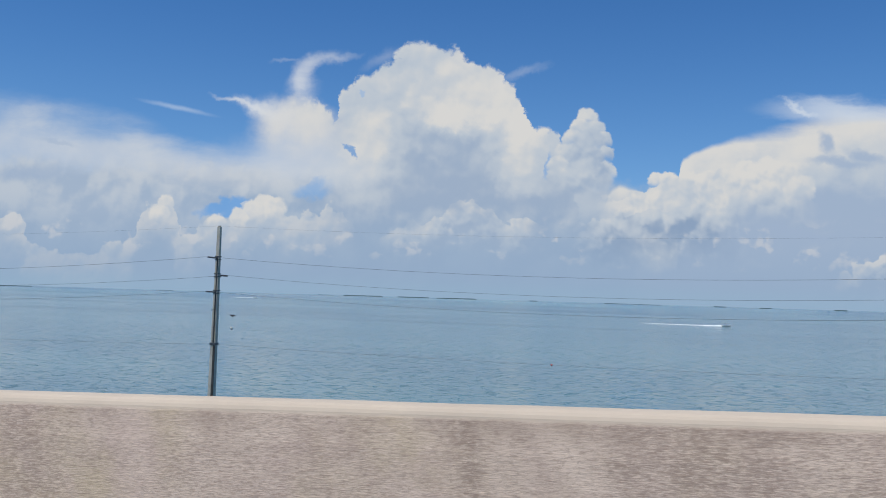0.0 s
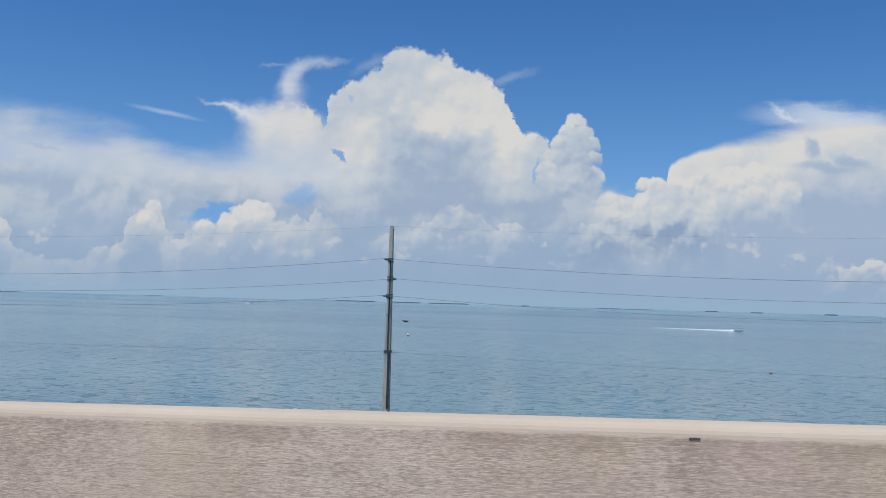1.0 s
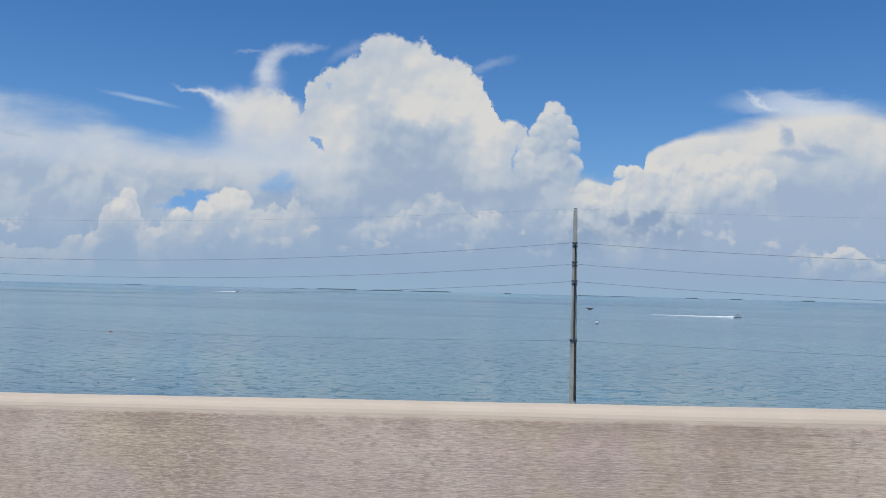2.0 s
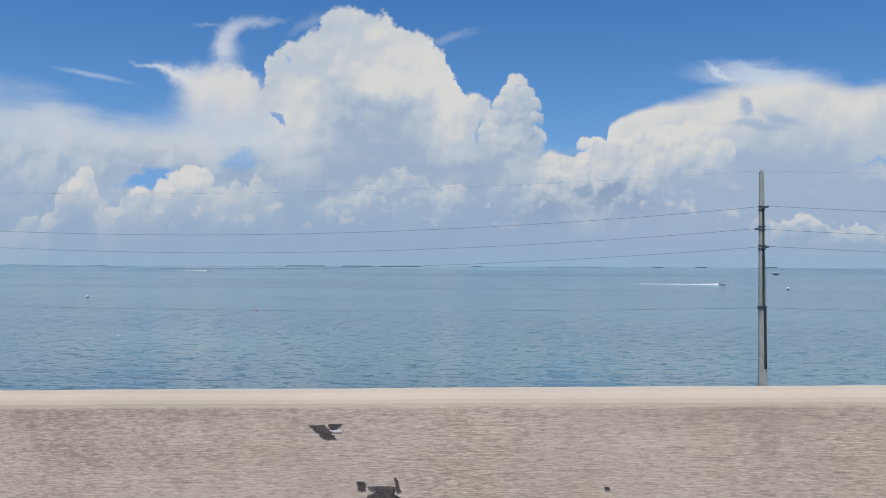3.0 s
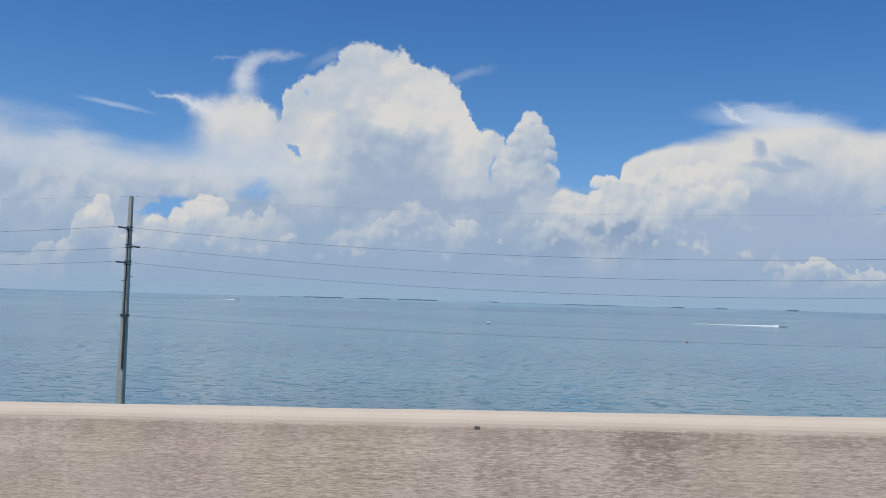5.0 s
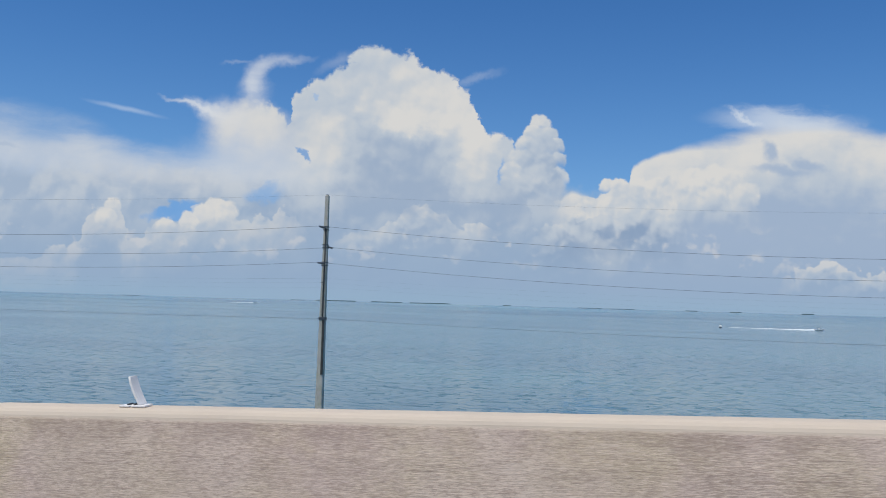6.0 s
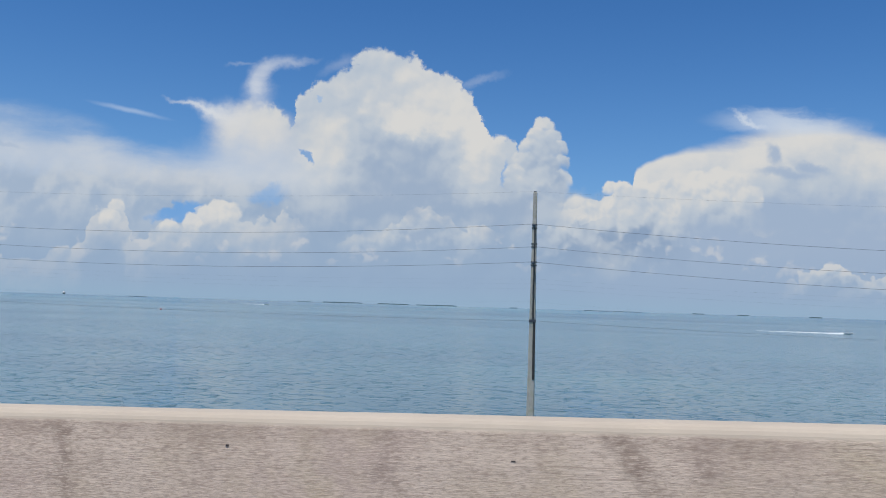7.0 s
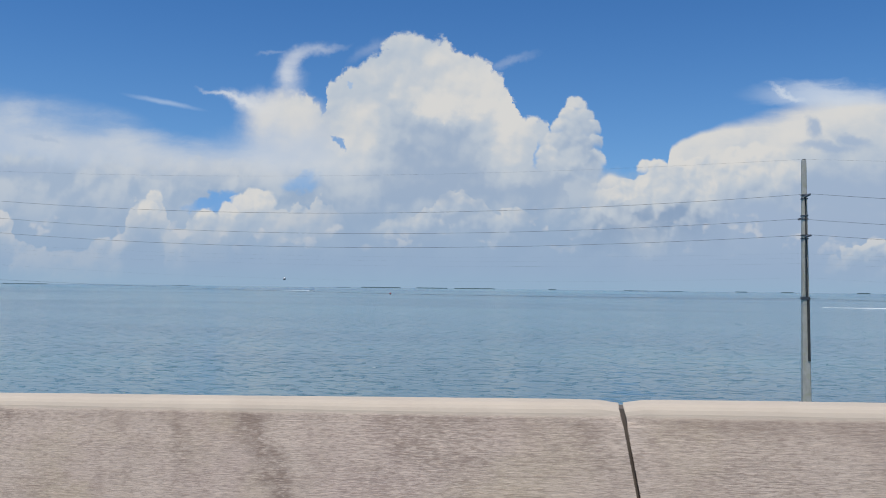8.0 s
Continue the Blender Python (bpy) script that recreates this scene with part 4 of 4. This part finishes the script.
ORDER = [POLES[2], POLES[0], POLES[1], POLES[3]]
for (xa, ya, ua), (xb, yb, ub) in zip(ORDER, ORDER[1:]):
    span = abs(xa - xb)
    sag = 2.5 * (span / 109.0) ** 2
    for k, z in enumerate(ARMS):
        side = -2.15 if k != 1 else 2.15
        wire_between("power_cable", (xa, ya + side, z + ua + 0.05), (xb, yb + side, z + ub + 0.05), sag * (1.0, 0.95, 0.9)[k], 0.014, "thin dark power cable sagging between the poles")
    wire_between("ground_cable", (xa, ya, 27.88 + ua), (xb, yb, 27.88 + ub), sag * 0.62, 0.0045, "very thin ground cable between the pole tops")
    wire_between("phone_cable", (xa, ya - 0.5, 14.83 + ua), (xb, yb - 0.5, 14.83 + ub), sag * 0.32, 0.011, "low dark cable strung between the poles")
    for z, side, dip in ((19.06, 1.0, 0.5), (18.56, -1.0, 0.5), (18.11, 1.0, 0.5), (16.74, -0.4, 0.63)):
        wire_between("guy_cable", (xa, ya + side, z + ua), (xb, yb + side, z + ub), sag * dip, 0.002, "hair-thin cable strung between the poles")


def marker_ball(x, y, z, mt, label, r):
    ball = tagged(empty("marker_ball", x, y, z), label, "marker ball", "cable marker balls")
    bm = bmesh.new()
    bmesh.ops.create_uvsphere(bm, u_segments=16, v_segments=10, radius=r)
    for v in list(bm.verts):
        if v.co.z < 0:
            v.co.z *= 0.92
    part("shell", bm, mt, ball, smooth=True)
    bm = bmesh.new()
    bmesh.ops.create_cone(bm, cap_ends=True, segments=14, radius1=r * 0.55, radius2=r * 0.95, depth=r * 0.6, matrix=Matrix.Translation((0, 0, -r * 0.72)))
    part("weight", bm, BLACK, ball, "black lower half")
    rod_bm = rod(bmesh.new(), (0, 0, r * 0.9), (0, 0, r * 1.25), r * 0.12)
    part("hook", rod_bm, STEEL, ball)
    return ball


def on_cable(x, z, side, dip):
    """The place at x on a cable hung at height z on the poles."""
    for (xa, ya, ua), (xb, yb, ub) in zip(ORDER, ORDER[1:]):
        if xb <= x <= xa:
            f = (xa - x) / (xa - xb)
            sag = 2.5 * ((xa - xb) / 109.0) ** 2 * dip
            return x, ya + (yb - ya) * f + side, z + ua + (ub - ua) * f - 4 * sag * f * (1 - f)


for x in (-41.05, -112.7, -204.4):
    marker_ball(*on_cable(x, 16.74, -0.4, 0.63), BALLWHITE, "small white ball with a black underside on a cable", 0.15)
for x in (-6.25, -93.6, -192.5):
    marker_ball(*on_cable(x, 14.83, -0.5, 0.32), RED, "small red marker ball on a cable", 0.095)
# a dark bird with drooping wings on the thin cable beside the pole
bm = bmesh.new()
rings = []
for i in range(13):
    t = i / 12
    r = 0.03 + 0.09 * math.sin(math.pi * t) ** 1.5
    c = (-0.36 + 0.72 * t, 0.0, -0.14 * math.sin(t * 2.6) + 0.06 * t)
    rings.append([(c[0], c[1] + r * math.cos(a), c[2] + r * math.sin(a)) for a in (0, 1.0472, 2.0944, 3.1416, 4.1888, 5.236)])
bird = part("cable_splice", loft(bm, rings), BLACK, smooth=True)
bird.location = on_cable(-41.75, 18.11, 1.0, 0.5)
tagged(bird, "dark bird with drooping spread wings on a thin cable", "cable splice")

# ---------------------------------------------------------------- boats


def motor_boat(length):
    boat = empty("motor_boat")
    k = length / 7.0
    bm = bmesh.new()
    rings = []
    for i in range(9):
        t = i / 8
        x = (-3.4 + 6.9 * t) * k
        half = 1.15 * (1 - max(0.0, (t - 0.45) / 0.55) ** 2.2) * k + 0.03
        deck = (0.75 + 0.45 * t * t) * k
        keel = (-0.35 + 0.55 * max(0.0, t - 0.6) ** 1.4 * 3) * k
        rings.append([(x, -half, deck), (x, -half * 0.88, 0.15 * k), (x, 0, keel), (x, half * 0.88, 0.15 * k), (x, half, deck)])
    part("hull", loft(bm, rings), GELCOAT, boat, "white hull", smooth=False)
    part("console", block(bmesh.new(), -0.7 * k, 0.3 * k, -0.45 * k, 0.45 * k, 0.5 * k, 1.6 * k, 0.08 * k), GELCOAT, boat)
    part("windscreen", block(bmesh.new(), 0.28 * k, 0.36 * k, -0.42 * k, 0.42 * k, 1.5 * k, 2.0 * k), GLAZE, boat)
    canopy = part("canopy", block(bmesh.new(), -1.3 * k, 0.7 * k, -0.8 * k, 0.8 * k, 2.4 * k, 2.5 * k, 0.04 * k), CANVAS, boat, "dark canvas top")
    for sx in (-1.1, 0.5):
        for sy in (-0.65, 0.65):
            part("post", rod(bmesh.new(), (sx * k, sy * k, 0.7 * k), (sx * k, sy * k, 2.42 * k), 0.035 * k, sides=6), STEEL, canopy)
    part("outboard_motor", block(bmesh.new(), -3.9 * k, -3.35 * k, -0.25 * k, 0.25 * k, 0.1 * k, 1.25 * k, 0.1 * k), BLACK, boat, "black outboard motor")
    return tagged(boat, "small white motor boat with a dark canopy under way", "motor boat", "boats")


boat = motor_boat(8.2)
boat.matrix_basis = pose(98, 742, 0.25, 0, -3, -4)
far_boat = copy_thing(boat, pose(-870, 1720, 0.3, 0, -2, 10))
far_boat.scale = (1.25, 1.25, 1.25)


def wake(points, width0, width1, lift=0.05):
    """A strip of white foam that widens and breaks up astern."""
    bm = bmesh.new()
    n = 60
    (xa, ya), (xb, yb) = points
    way2 = Vector((xb - xa, yb - ya, 0)).normalized()
    side = Vector((-way2.y, way2.x, 0))
    rows = []
    for i in range(n + 1):
        t = i / n
        c = Vector((xa + (xb - xa) * t, ya + (yb - ya) * t, lift))
        wd = (width0 + (width1 - width0) * t) * (1 + 0.35 * noise.noise(Vector((t * 30, xa, 0)))) * (1 if t < 0.75 else (1 - t) / 0.25 + 0.02)
        hgt = lift + (0.12 + 0.55 * (1 - t) + 0.6 * math.exp(-t * 9)) * (1 + 0.5 * noise.noise(Vector((t * 40, xa, 3.0))))
        rows.append([bm.verts.new(c + side * wd), bm.verts.new(Vector((c.x, c.y, hgt)) + side * wd * 0.2), bm.verts.new(c - side * wd)])
    for r0, r1 in zip(rows, rows[1:]):
        for j in range(2):
            bm.faces.new((r0[j], r0[j + 1], r1[j + 1], r1[j]))
    return tagged(part("wake", bm, FOAM, smooth=True), "white foaming wake on the water behind the boat", "wake", kind="stuff")


wake(((94.5, 742.3), (22, 758)), 0.7, 1.0)
wake(((-876, 1719), (-938, 1712)), 1.5, 1.2)

# ---------------------------------------------------------------- keys on the horizon


def mangrove_key(bearing, span, tall, away, seed):
    """A low island: a long mound of tree crowns with an uneven skyline."""
    a = radians(bearing)
    c = Vector((-85 - away * math.sin(a), away * math.cos(a), 0))
    right_way = Vector((math.cos(a), math.sin(a), 0))
    length = 2 * away * math.tan(radians(span / 2))
    bm = bmesh.new()
    n = max(24, int(length / 7))
    rings = []
    for i in range(n + 1):
        t = i / n
        rim = min(1.0, t * 22 + 0.2, (1 - t) * 22 + 0.2)
        z = tall * rim * (0.85 + 0.22 * noise.noise(Vector((i * 0.31, seed, 0))) + 0.16 * noise.noise(Vector((i * 0.9, seed, 5))))
        z = max(z, 0.6)
        p = c + right_way * (length * (t - 0.5))
        depth = Vector((-math.sin(a), math.cos(a), 0)) * (10 + 30 * rim)
        rings.append([p - depth + Vector((0, 0, -0.5)), p - depth * 0.8 + Vector((0, 0, z * 0.75)), p + Vector((0, 0, z)), p + depth * 0.8 + Vector((0, 0, z * 0.8)), p + depth + Vector((0, 0, -0.5))])
    key = part("mangrove_key", loft(bm, rings), HAZY_MANGROVE)
    return tagged(key, "low dark mangrove island on the horizon", "island", "keys on the horizon")


for i, (b0, b1, tall) in enumerate(((43.4, 40.72, 7), (33.0, 31.8, 4.5), (21.4, 20.35, 5), (19.6, 16.58, 10), (15.5, 13.1, 10), (12.6, 9.5, 10.5), (5.55, 4.95, 9), (0.05, -1.75, 6), (-2.0, -4.1, 5), (-7.6, -8.45, 9), (-10.6, -11.4, 9), (-15.2, -16.0, 11))):
    mangrove_key((b0 + b1) / 2 - 0.08, abs(b0 - b1), tall * 0.62, 4700, i * 3.7)
